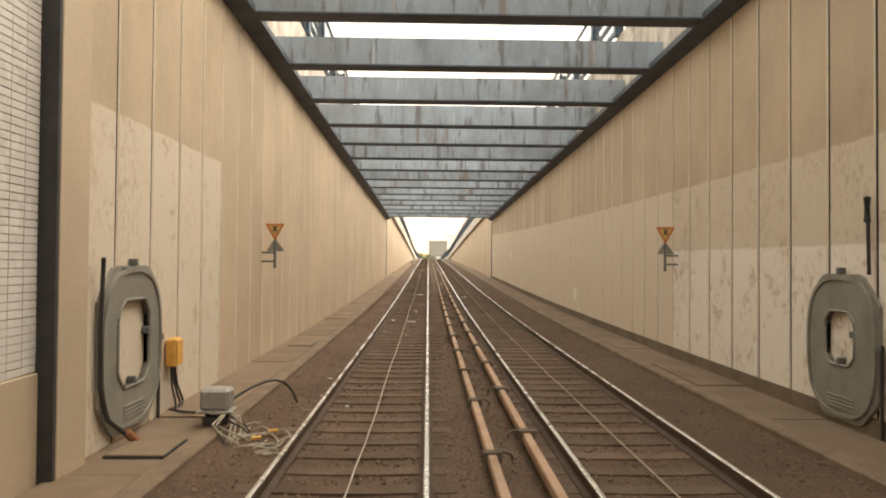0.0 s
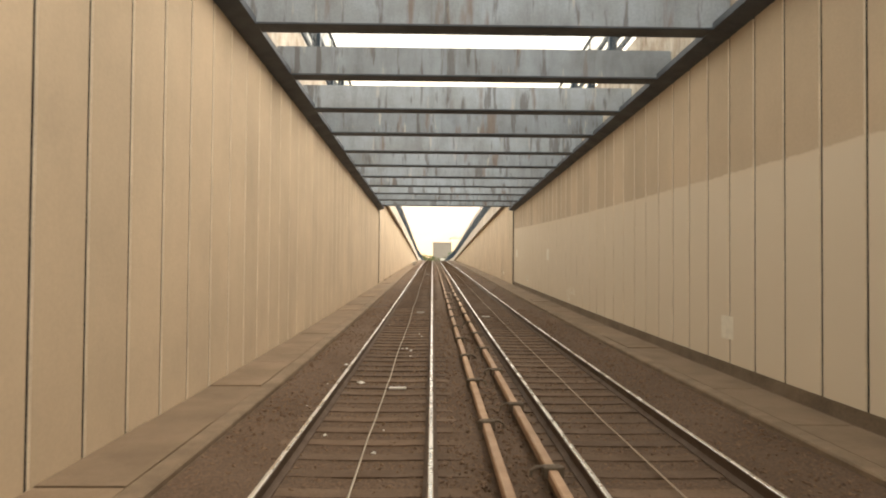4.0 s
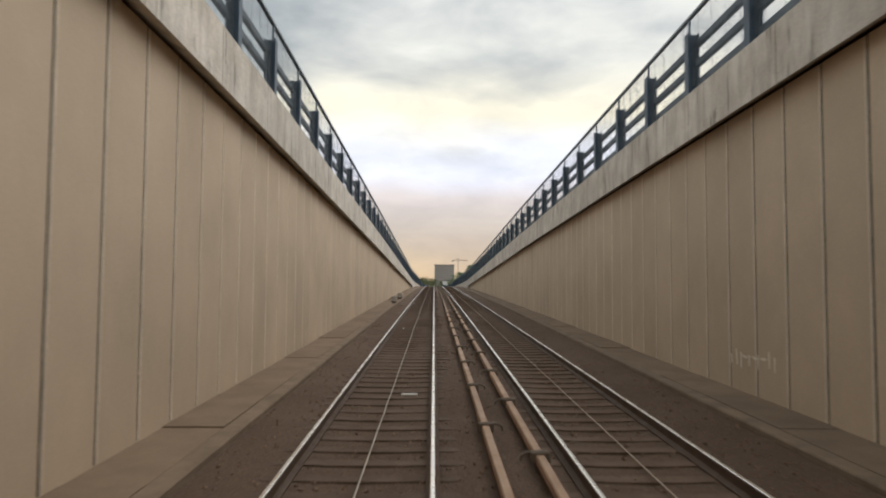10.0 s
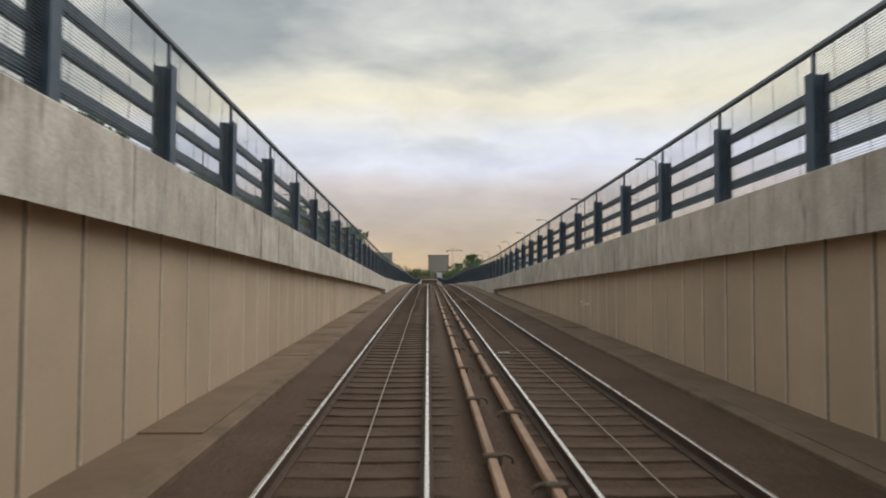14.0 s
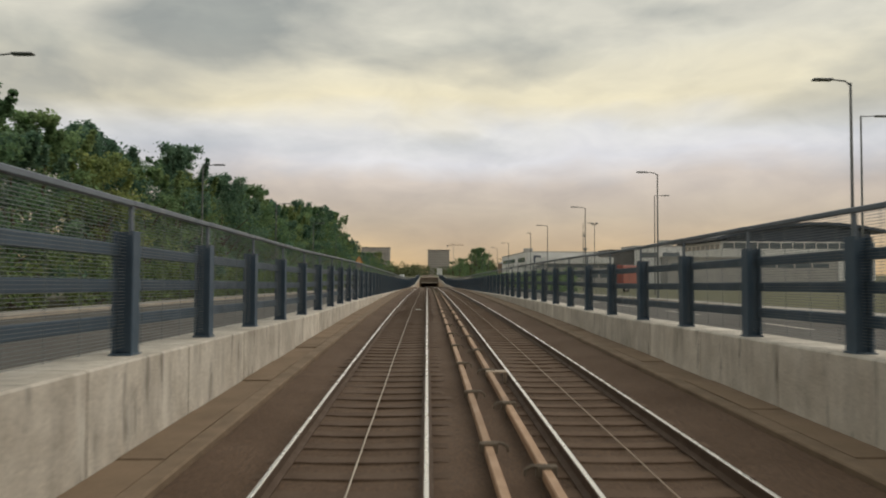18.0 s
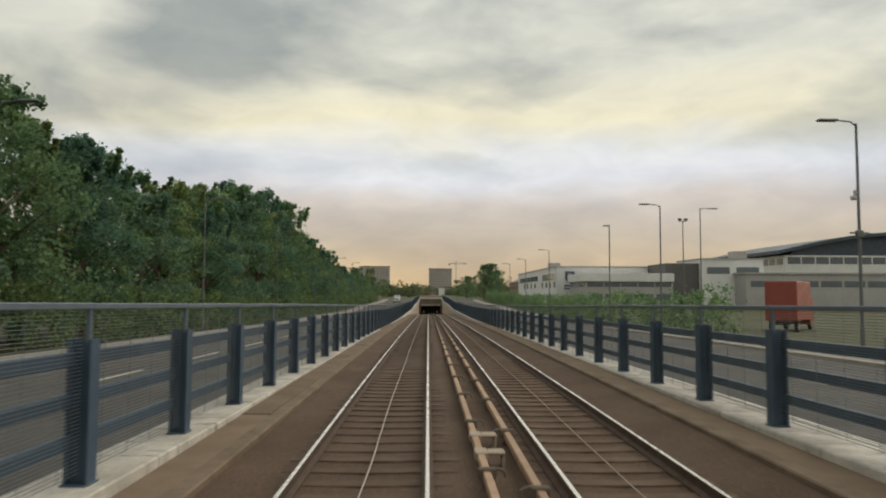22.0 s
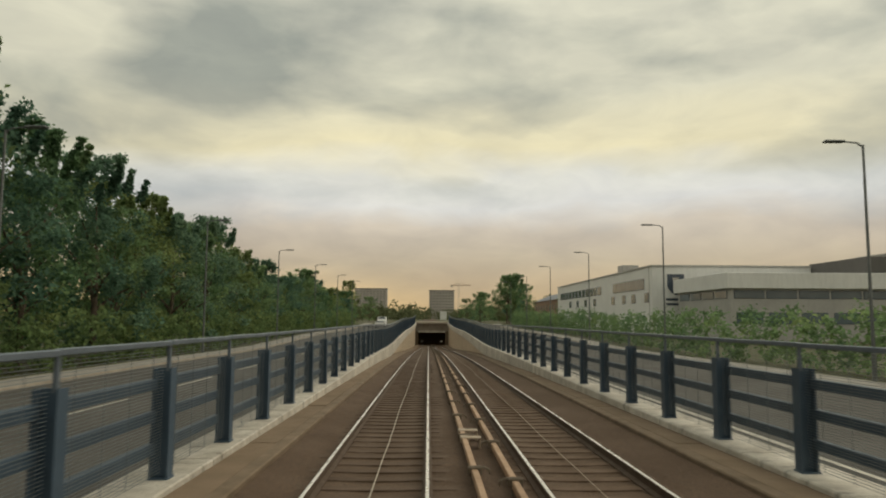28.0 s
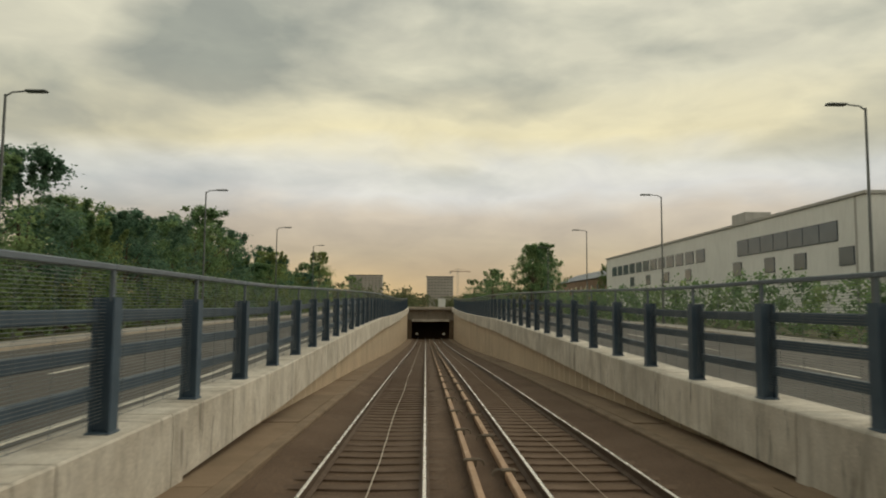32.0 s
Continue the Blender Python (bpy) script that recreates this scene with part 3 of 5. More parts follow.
def build_coping():
    for side, name in ((-1, "coping_west"), (1, "coping_east")):
        run = thing(name, "weathered pale concrete coping band with rain streaks", "coping", kind="structure")
        for i in range(160):
            middle = 1.31 if side < 0 else 1.46
            y, y1 = max(post_y(side, i + 24) + middle, GALLERY_END + 0.1), post_y(side, i + 25) + middle
            if y1 > 480:
                break
            a, b = side_x(side, FACE), side_x(side, -3.14)
            # a block that spans a change of depth is cut there
            cuts = [y] + [c for c in (167.88, 357.35) if y < c < y1] + [y1 - 0.03]
            bm = bmesh.new()
            for y2, y3 in zip(cuts, cuts[1:]):
                deep = 167.88 < (y2 + y3) / 2 < 357.35
                low = (lambda q: rail_z(q) - 0.45) if deep else (lambda q: max(cope_top(q) - float(np.interp(q, [110, 160], [0.925, 0.86])), rail_z(q) - 0.45))
                sweep(bm, lambda q: [(a, low(q) + 0.015), (a, cope_top(q) - 0.02), (a + side * 0.02, cope_top(q)), (b, cope_top(q)),
                                     (b, min(low(q) + 0.40, cope_top(q) - 0.1))], y2, y3, 1.4)
            part("coping_block", bm, M["coping"], run)


def build_gallery():
    for side, name in ((-1, "ledge_west"), (1, "ledge_east")):
        bm = bmesh.new()
        a, b = side_x(side, -2.30), side_x(side, -2.80)
        sweep(bm, lambda y: [(b, roof_z(y) - 0.14), (a, roof_z(y) - 0.02), (a, roof_z(y) + 0.10), (b, roof_z(y) + 0.10)], -30, GALLERY_END, 4)
        tagged(make(name, bm, M["ledge"]), "dark steel-edged ledge that carries the cross beams", "ledge", kind="structure")
        bm = bmesh.new()
        c, d = side_x(side, -2.62), side_x(side, -2.79)
        sweep(bm, lambda y: [(c, roof_z(y) + 0.09), (d, roof_z(y) + 0.09), (d, cope_top(y) - 0.05), (c, cope_top(y) - 0.05)], -30, GALLERY_END, 4)
        tagged(make("upper_wall", bm, M["upper"]), "stained concrete wall above the ledge", "wall", kind="structure")
    roof = thing("beam_gallery", "row of stained concrete cross beams over the tracks", "beams", kind="structure")
    y = 21.48 - 3.045 * 16
    while y < GALLERY_END:
        bm = bmesh.new()
        z = roof_z(y)
        ring = [(-2.61, z + 0.02), (-2.61, z + 0.60), (MID + 2.61, z + 0.60), (MID + 2.61, z + 0.02)]
        plate(bm, ring, 0.42, pose(0, y, 0))
        beam = part("beam", bm, M["beam"], roof)
        # thin plate under the beam, dark to give the underside its shade
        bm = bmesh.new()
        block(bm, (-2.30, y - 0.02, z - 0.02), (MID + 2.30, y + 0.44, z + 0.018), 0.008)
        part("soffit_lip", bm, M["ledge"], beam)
        y += 3.045


def build_station_wall():
    """White tiled wall by the platform end, a dark strip for the shaded slot, and the pier next to it."""
    wall = thing("tiled_wall", "white glazed brick-shaped tile wall at the platform end", "wall", kind="structure")
    bm = bmesh.new()
    block(bm, (-3.0, -12, -0.3), (-2.74, 6.36, 7.4))
    part("backing", bm, M["grout"], wall)
    bm = bmesh.new()
    block(bm, (-2.76, -12, -0.1), (-2.69, 6.36, 0.95), 0.01)
    part("dado", bm, M["panel"], wall)
    bm = bmesh.new()
    block(bm, (-2.735, 0, 0), (-2.715, 0.212, 0.064), 0.004)
    first = part("tile", bm, M["tile"], wall)
    first.matrix_basis = pose(0, 6.14, 0.96)
    rest = bmesh.new()
    for r in range(0, 92):
        z = 0.96 + r * 0.0705
        for c in range(0, 22):
            y = 6.14 - c * 0.219
            if r == 0 and c == 0:
                continue
            if c < 5 and 6 < r < 62:
                share("tile", first, wall, pose(0, y, z))
            elif c < 12:
                block(rest, (-2.735, y, z), (-2.715, y + 0.212, z + 0.064))
    tagged(part("tile_field", rest, M["tile"], wall), kind="stuff")
    # solid strip across the slot; the slot's shade is in its dark colour
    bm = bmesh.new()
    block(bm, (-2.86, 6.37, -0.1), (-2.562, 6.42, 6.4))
    tagged(make("dark_strip", bm, M["dark"]), "dark upright strip in place of the shaded slot beside the tiled wall", "strip", kind="structure")
    bm = bmesh.new()
    block(bm, (-2.80, 6.42, -0.1), (-2.56, 6.99, 6.4), 0.02)
    tagged(make("concrete_pier", bm, M["panel"]), "plain square concrete pier at the platform end", "pier", kind="structure")
    # east side and the hall behind the eye
    bm = bmesh.new()
    block(bm, (MID + 2.66, -30, -0.3), (MID + 3.0, 6.58, 7.0))
    tagged(make("station_wall_east", bm, M["panel"]), "plain concrete wall of the station", "wall", kind="structure")
    bm = bmesh.new()
    block(bm, (-3.2, -34, -0.5), (6.5, -33.5, 9.5))
    tagged(make("station_wall_south", bm, M["core"]), "dark end wall of the station hall", "wall", kind="structure")


def build_portal():
    z = rail_z(PORTAL)
    portal = thing("road_bridge_portal", "concrete road bridge over the tracks with a pale edge beam", "bridge", at=(MID / 2, PORTAL, z))

    def slab(name, lo, hi, mat, label=""):
        bm = bmesh.new()
        block(bm, lo, hi, 0.03)
        return part(name, bm, M[mat], portal, label)

    top = cope_top(PORTAL) - z
    slab("edge_beam", (-4.6, -0.4, top - 0.45), (4.6, 0.3, top + 0.05), "kerbpale", "pale concrete edge beam")
    # headwall, deck and end wall carry their shade in the concrete colour
    slab("headwall", (-4.35, 0.8, 3.40), (4.35, 1.3, top - 0.46), "portal_shade")
    slab("lip", (-3.5, 0.55, 3.10), (3.5, 1.2, 3.55), "coping", "pale lip over the tunnel mouth")
    slab("deck", (-6.2, 0.3, top - 0.35), (6.2, 40, top - 0.05), "portal_shade")
    for x in (-4.35, 3.5):
        slab("pier", (x, 0.75, -0.6), (x + 0.85, 1.4, 3.39), "kerb")
    for x in (-2.75, 2.2):
        slab("marker_board", (x, 0.3, 0.70), (x + 0.5, 0.36, 1.02), "litter", "white marker board")
    slab("abutment", (-5.2, 0.4, -0.6), (-4.36, 40, top - 0.36), "kerb")
    slab("abutment", (4.36, 0.4, -0.6), (5.2, 40, top - 0.36), "kerb")
    slab("end_wall", (-4.3, 30, -0.6), (4.3, 30.6, top - 0.36), "portal_shade")


build_walls()
build_coping()
build_gallery()
build_station_wall()
build_portal()


# ---- railings on the coping ----
def build_railings():
    bm = bmesh.new()
    # one rolled H-section, its web across the line
    h = [(-0.115, -0.10), (-0.09, -0.10), (-0.09, -0.012), (0.09, -0.012), (0.09, -0.10), (0.115, -0.10),
         (0.115, 0.10), (0.09, 0.10), (0.09, 0.012), (-0.09, 0.012), (-0.09, 0.10), (-0.115, 0.10)]
    low, top = [bm.verts.new((x, y, 0.0)) for x, y in h], [bm.verts.new((x, y, 1.34)) for x, y in h]
    for k in range(12):
        bm.faces.new((low[k], low[(k + 1) % 12], top[(k + 1) % 12], top[k]))
    bm.faces.new(low[::-1])
    bm.faces.new(top)
    seed_post = make("post", bm, M["steel"])
    bm = bmesh.new()
    block(bm, (-0.13, -0.13, -0.05), (0.13, 0.13, 0.022), 0.005)
    seed_foot = make("base_plate", bm, M["steel"])
    bm = bmesh.new()
    block(bm, (-0.045, 0, -0.07), (0.045, 1, 0.07), 0.012)
    seed_rail = make("rail_bar", bm, M["steel"])
    bm = bmesh.new()
    block(bm, (-0.042, 0, -0.033), (0.042, 1, 0.033), 0.010)
    seed_hand = make("handrail", bm, M["handrail"])
    bm = bmesh.new()
    block(bm, (-0.02, -0.03, 1.3), (0.02, 0.03, 1.66))
    seed_stub = make("handrail_stub", bm, M["handrail"])
    bm = bmesh.new()
    for i in range(44):
        block(bm, (-0.002, 0, 0.06 + i * 0.036), (0.002, 1, 0.0655 + i * 0.036))
    for i in range(4):
        block(bm, (-0.003, i / 4 + 0.1, 0.05), (0.003, i / 4 + 0.1018, 1.63))
    seed_mesh = make("wire_mesh", bm, M["mesh"])
    seeds = (seed_post, seed_foot, seed_rail, seed_hand, seed_stub, seed_mesh)
    for side in (-1, 1):
        owner = None
        for i in range(200):
            y = post_y(side, i)
            bay = post_y(side, i + 1) - y
            if y > 476:
                break
            if i % 12 == 0:
                owner = thing("steel_railing", "dark blue steel railing with three bars and wire mesh", "railing", group="railings on the coping")
            x = side_x(side, -2.635 if side < 0 else -2.62)
            z, z2 = cope_top(y), cope_top(y + bay)
            tilt = math.degrees(math.atan2(z2 - z, bay))
            run = math.hypot(bay, z2 - z)
            tall = float(np.interp(y, [150, 200, 230, 250, 278, 300, 320], [0, 0.08, 0.06, -0.02, -0.03, 0.03, 0.08]))
            share("post", seed_post, owner, pose(x, y, z) @ Matrix.Diagonal((1, 1, 1 + tall / 1.34, 1)))
            share("base_plate", seed_foot, owner, pose(x, y, z))
            share("handrail_stub", seed_stub, owner, pose(x - side * 0.045, y, z + tall))
            long = Matrix.Diagonal((1, run, 1, 1))
            for h in (0.34, 0.74, 1.14):
                share("rail_bar", seed_rail, owner, pose(x + side * 0.11, y, z + h + tall, tilt) @ long)
            share("handrail", seed_hand, owner, pose(x - side * 0.045, y, z + 1.66 + tall, tilt) @ long)
            share("wire_mesh", seed_mesh, owner, pose(x - side * 0.03, y + 0.11, z + tall + 0.11 * (z2 - z) / bay, tilt) @ Matrix.Diagonal((1, run * (1 - 0.22 / bay), 1, 1)))
    for o in seeds:
        bpy.data.objects.remove(o)


build_railings()


# ---- tracks ----
# profile of the polished running surface: flat top, falling away to both sides
CROWN = [(-0.0235, -0.0065), (0.0235, -0.0065), (0.021, -0.0040), (0.0165, -0.0012), (0.009, 0.0), (-0.009, 0.0), (-0.0165, -0.0012), (-0.021, -0.0040)]


def build_tracks():
    for centre in (0.008, 2.968):
        track = thing("railway_track", "railway track of concrete sleepers and steel rails in ballast", "track", at=(centre, 0, 0), group="tracks")
        for s in (-0.738, 0.738):
            bm = bmesh.new()
            sweep(bm, lambda y: [(s - 0.07, rail_z(y) - 0.16), (s + 0.07, rail_z(y) - 0.16), (s + 0.07, rail_z(y) - 0.145), (s + 0.012, rail_z(y) - 0.12),
                                 (s + 0.012, rail_z(y) - 0.045), (s + 0.034, rail_z(y) - 0.035), (s + 0.034, rail_z(y) - 0.006), (s - 0.034, rail_z(y) - 0.006),
                                 (s - 0.034, rail_z(y) - 0.035), (s - 0.012, rail_z(y) - 0.045), (s - 0.012, rail_z(y) - 0.12), (s - 0.07, rail_z(y) - 0.145)],
                  -30, 493, 4)
            rail = part("rail", bm, M["rail"], track, "rusty rail with a polished head")
            bm = bmesh.new()
            sweep(bm, lambda y: [(s + a, rail_z(y) + b) for a, b in CROWN], -30, 493, 4)
            part("rail_head", bm, M["head"], rail, "polished running surface")
        # loop cable down the middle, not quite straight
        bm = bmesh.new()
        pts = [(0.02 + 0.032 * noise.noise((0, y * 0.16, centre)) + 0.012 * noise.noise((3, y * 0.9, centre)), y, rail_z(y) - 0.115) for y in np.arange(-20, 485, 0.8)]
        tube(bm, pts, 0.0105, 4)
        # the far track's cable has the haze over it put into its colour
        part("loop_cable", bm, M["loop" if centre < 1 else "clamp"], track, "pale cable laid between the rails" if centre < 1 else "cable laid between the rails, coloured dull as if seen through haze")
        # sleepers
        bm = bmesh.new()
        ring = [(-1.25, -0.34), (-1.25, -0.19), (-1.18, -0.163), (-0.55, -0.160), (-0.40, -0.168), (0.40, -0.168), (0.55, -0.160), (1.18, -0.163), (1.25, -0.19), (1.25, -0.34)]
        plate(bm, ring, 0.24)
        seed = part("sleeper", bm, M["sleeper"], track)
        seed.matrix_basis = pose(0, -4.0, rail_z(-4))
        bm = bmesh.new()
        for i in range(1, 800):
            y = -4.0 + i * 0.585
            if y > 485:
                break
            m = pose(0.02 * noise.noise((i, 0, centre)), y, rail_z(y) + 0.012 * noise.noise((i * 3.1, 1, centre)), 0, 0, 0.8 * noise.noise((i * 1.7, 5, 0)))
            if i < 130:
                share("sleeper", seed, track, m)
            else:
                plate(bm, ring, 0.24, m)
        tagged(part("sleeper_field", bm, M["sleeper"], track), kind="stuff")


def build_ballast_stones():
    """Loose stones on the bed where the line is seen slowly."""
    rng = random.Random(4)
    verts, faces = [], []
    for i in range(52000):
        y = rng.uniform(3, 40) if i < 36000 else rng.uniform(40, 110)
        x = rng.uniform(-1.62, 4.88)
        r = rng.uniform(0.014, 0.038)
        z = rail_z(y) - 0.012 + rng.uniform(-0.012, 0.018) + float(np.interp(x, sorted(BED), [BED[k] for k in sorted(BED)]))
        base = len(verts)
        q = Euler((rng.uniform(0, 6), rng.uniform(0, 6), rng.uniform(0, 6))).to_matrix()
        for v in ((1, 0, 0), (-1, 0.2, 0), (0, 1, 0.1), (0, -0.9, 0), (0.1, 0, 0.8), (0, 0.1, -0.8)):
            p = q @ Vector(v) * r
            verts.append((x + p.x * rng.uniform(0.8, 1.3), y + p.y, z + p.z))
        for a, b, c in ((0, 2, 4), (2, 1, 4), (1, 3, 4), (3, 0, 4), (2, 0, 5), (1, 2, 5), (3, 1, 5), (0, 3, 5)):
            faces.append((base + a, base + b, base + c))
    me = bpy.data.meshes.new("ballast_stones")
    me.from_pydata(verts, [], faces)
    me.materials.append(M["stone"])
    tagged(new("ballast_stones", me), "loose brown ballast stones between the sleepers", "ballast", kind="stuff")


def build_conductor_rails():
    bm = bmesh.new()
    block(bm, (-0.05, -0.028, -0.28), (0.05, 0.028, 0.0), 0.01)
    block(bm, (-0.10, -0.035, -0.05), (0.10, 0.035, 0.07), 0.012)
    # the hook that clips over the board
    tube(bm, [(-0.09, 0, 0.03), (-0.07, 0, 0.062), (0.06, 0, 0.066), (0.15, 0, 0.055), (0.20, 0, 0.025), (0.205, 0, -0.03)], 0.017, 6)
    seed_foot = make("bracket", bm, M["clip"])
    for x, flip in ((1.40, 1), (1.87, -1)):
        line = thing("conductor_rail", "power rail under pale orange-brown cover boards", "conductor rail", at=(x, 0, 0), group="conductor rails")
        bm = bmesh.new()
        sweep(bm, lambda y: [(-0.04, rail_z(y) - 0.10), (0.04, rail_z(y) - 0.10), (0.04, rail_z(y) - 0.005), (-0.04, rail_z(y) - 0.005)], -10, 485, 4)
        part("power_rail", bm, M["rail"], line)
        # brackets, their spacing as the boards lie
        at = np.interp(np.arange(-8, 153), [-8, 0, 9, 10, 30, 32, 70, 71, 152], [-6.4, 15.24, 40.42, 43.12, 104.37, 110.73, 226.9, 229.94, 477.8])
        if flip < 0:
            at = at + np.interp(at, [15, 40, 106, 229], [0.9, 1.3, 2.07, 2.3])
        for y, y1 in zip(at, at[1:]):
            y, y1 = float(y), float(y1)
            bm = bmesh.new()
            sweep(bm, lambda q: [(-0.048, rail_z(q) - 0.05), (0.048, rail_z(q) - 0.05), (0.048, rail_z(q) + 0.02), (0.036, rail_z(q) + 0.035),
                                 (-0.036, rail_z(q) + 0.035), (-0.048, rail_z(q) + 0.02)], y + 0.02, y1 - 0.02, 3)
            part("cover_board", bm, M["cover"], line)
            m = pose(0, y, rail_z(y))
            if flip < 0:
                m = m @ pose(0, 0, 0, 0, 0, 180)
            share("bracket", seed_foot, line, m)
        # broad cable clamps where the feed joins
        for y in ((46.2, 47.4, 101.0, 149.0, 227.75, 228.85, 309.2, 310.1) if flip > 0 else (67.0, 68.2, 180.0)):
            bm = bmesh.new()
            z = rail_z(y)
            block(bm, (-0.075, y, z - 0.05), (0.085, y + 0.30, z + 0.050), 0.012)
            block(bm, (0.085, y + 0.03, z + 0.012), (0.30, y + 0.27, z + 0.044), 0.010)
            block(bm, (0.26, y + 0.06, z - 0.20), (0.30, y + 0.24, z + 0.014), 0.006)
            part("cable_clamp", bm, M["clamp"], line)
    bpy.data.objects.remove(seed_foot)


def build_walkways():
    for side, name in ((-1, "walkway_west"), (1, "walkway_east")):
        bm = bmesh.new()
        a, b = side_x(side, KERB), side_x(side, -2.80)
        c = side_x(side, KERB - 0.22)
        sweep(bm, lambda y: [(a, rail_z(y) - 0.40), (b, rail_z(y) - 0.40), (b, rail_z(y) - 0.065), (c, rail_z(y) - 0.065), (c, rail_z(y) - 0.01),
                             (a + side * 0.02, rail_z(y) - 0.01), (a, rail_z(y) - 0.03)], -20, 481, 2)
        way = tagged(make(name, bm, M["kerb"]), "concrete trackside walkway with a raised kerb", "walkway", kind="structure")
        y, i = -3.0, 0
        rng = random.Random(side + 7)
        while y < 476:
            long = 2.4 if y < 200 else 6.0
            bm = bmesh.new()
            e0, e1 = side_x(side, KERB - 0.235), side_x(side, -2.648 if y < 168 or y > 350 else -2.342)
            dz = rng.uniform(-0.012, 0.012)
            sweep(bm, lambda q: [(e0, rail_z(q) - 0.066), (e1, rail_z(q) - 0.066), (e1, rail_z(q) - 0.012 + dz), (e0, rail_z(q) - 0.012 + dz)], y, y + long - 0.026, long)
            part("slab", bm, M["slab"], way)
            y += long


build_tracks()
build_ballast_stones()
build_conductor_rails()
build_walkways()

# ---- things by the platform end ----
def ring_plate(bm, outer, inner, depth):
    """A flat ring between two outlines of equal length, in y and z, thick along x."""
    n = len(outer)
    rows = [[bm.verts.new((x, y, z)) for y, z in line] for x, line in ((0, outer), (0, inner), (depth, outer), (depth, inner))]
    for k in range(n):
        j = (k + 1) % n
        bm.faces.new((rows[0][k], rows[0][j], rows[1][j], rows[1][k]))
        bm.faces.new((rows[2][k], rows[3][k], rows[3][j], rows[2][j]))
        bm.faces.new((rows[0][k], rows[2][k], rows[2][j], rows[0][j]))
        bm.faces.new((rows[1][k], rows[1][j], rows[3][j], rows[3][k]))
    return bm


def oval(w, h, z0, n=40, power=2.7):
    """Points of a tall rounded oval in y and z."""
    pts = []
    for k in range(n):
        c, d = math.cos(k * math.tau / n), math.sin(k * math.tau / n)
        pts.append((w / 2 * math.copysign(abs(c) ** (2 / power), c), z0 + h / 2 + h / 2 * math.copysign(abs(d) ** (2 / power), d)))
    return pts


def eight_sided(w, h, cut, z0, like):
    """For each point of the oval, the point of an eight-sided opening on the same ray from the middle."""
    zc = like[0][1]
    out = []
    for y, z in like:
        z = z - zc
        r = min(w / 2 / max(abs(y), 1e-6), h / 2 / max(abs(z), 1e-6), (w / 2 + h / 2 - cut) / max(abs(y) + abs(z), 1e-6))
        out.append((y * r, z0 + h / 2 + z * r))
    return out


GRIP = 0.57  # from the middle of the east fitting


def build_hoop(side):
    x = side_x(side, WALL + 0.005)
    wide, high, ow, oh, oz, cut = (1.56, 1.74, 0.86, 0.96, 0.50, 0.16) if side < 0 else (1.42, 1.70, 0.62, 0.66, 0.68, 0.12)
    hoop = thing("wall_loop_surround", "tall grey oval surround with an eight-sided opening, fixed to the wall", "wall fitting",
                 at=(x, 8.13 if side < 0 else 8.67, 0.05), group="wall fittings")
    hoop.rotation_euler = (0, 0, 0 if side < 0 else math.pi)
    outer = oval(wide, high, 0.06)
    inner = eight_sided(ow, oh, cut, oz, outer)
    bm = bmesh.new()
    ring_plate(bm, outer, inner, 0.065)
    part("moulding", bm, M["plate"], hoop)
    bm = bmesh.new()
    ring_plate(bm, oval(wide + 0.03, high + 0.03, 0.045), oval(wide - 0.06, high - 0.06, 0.09), 0.085)
    part("rim", bm, M["plate"], hoop, "raised grey rim")
    bm = bmesh.new()
    tube(bm, [(0.07, y, z) for y, z in inner + inner[:1]], 0.018, 6)
    part("inner_rim", bm, M["plate"], hoop)
    # eight-sided back plate that shows past the oval at its corners
    bm = bmesh.new()
    ring_plate(bm, eight_sided(wide + 0.05, high + 0.10, 0.34, 0.0, outer), inner, 0.045)
    part("back_plate", bm, M["plate"], hoop)
    for k in range(4):
        bm = bmesh.new()
        half = 0.40 - 0.035 * k
        block(bm, (0.03, -half, high - 0.02 + 0.030 * k), (0.062, half, high - 0.004 + 0.030 * k))
        part("rib", bm, M["plate"], hoop)
        bm = bmesh.new()
        block(bm, (0.055, -0.26, 0.15 + 0.045 * k), (0.082, 0.30, 0.168 + 0.045 * k))
        part("rib", bm, M["galv"], hoop)
    for y, z in ((0.0, high + 0.14), (0.0, oz + 0.05), (ow / 2 - 0.04, oz + oh * 0.6), (wide / 2 + 0.03, 0.95)):
        bm = bmesh.new()
        block(bm, (0, y - 0.035, z - 0.04), (0.09, y + 0.035, z + 0.04), 0.008)
        part("clip", bm, M["lampgrey"], hoop)
    bm = bmesh.new()
    left = -wide / 2 - 0.05
    if side < 0:
        tube(bm, [(0.10, left - 0.04, 1.92), (0.08, left, 1.82), (0.06, left, 1.2), (0.06, left + 0.02, 0.6), (0.09, left + 0.12, 0.25), (0.22, left + 0.36, 0.02)], 0.024, 8)
        part("hose", bm, M["cable"], hoop, "dark hose")
        bm = bmesh.new()
        tube(bm, [(0.20, left + 0.33, 0.08), (0.27, left + 0.44, -0.05)], 0.048, 8)
        part("pipe_end", bm, M["orange"], hoop, "rusty orange pipe end")
    else:
        tube(bm, [(0.07, GRIP, 2.71), (0.07, GRIP, 2.69), (0.07, GRIP, 2.42), (0.06, GRIP, 2.40), (0.05, GRIP, 1.80)], [0.02, 0.042, 0.042, 0.022, 0.022], 8)
        part("hose", bm, M["cable"], hoop, "dark upright hose with a thick grip")
    bm = bmesh.new()
    tube(bm, [(0.03, wide / 2 + 0.06, -0.06), (0.03, wide / 2 + 0.06, 1.0)], 0.022, 6)
    part("conduit", bm, M["cable"], hoop)


build_hoop(-1)
build_hoop(1)


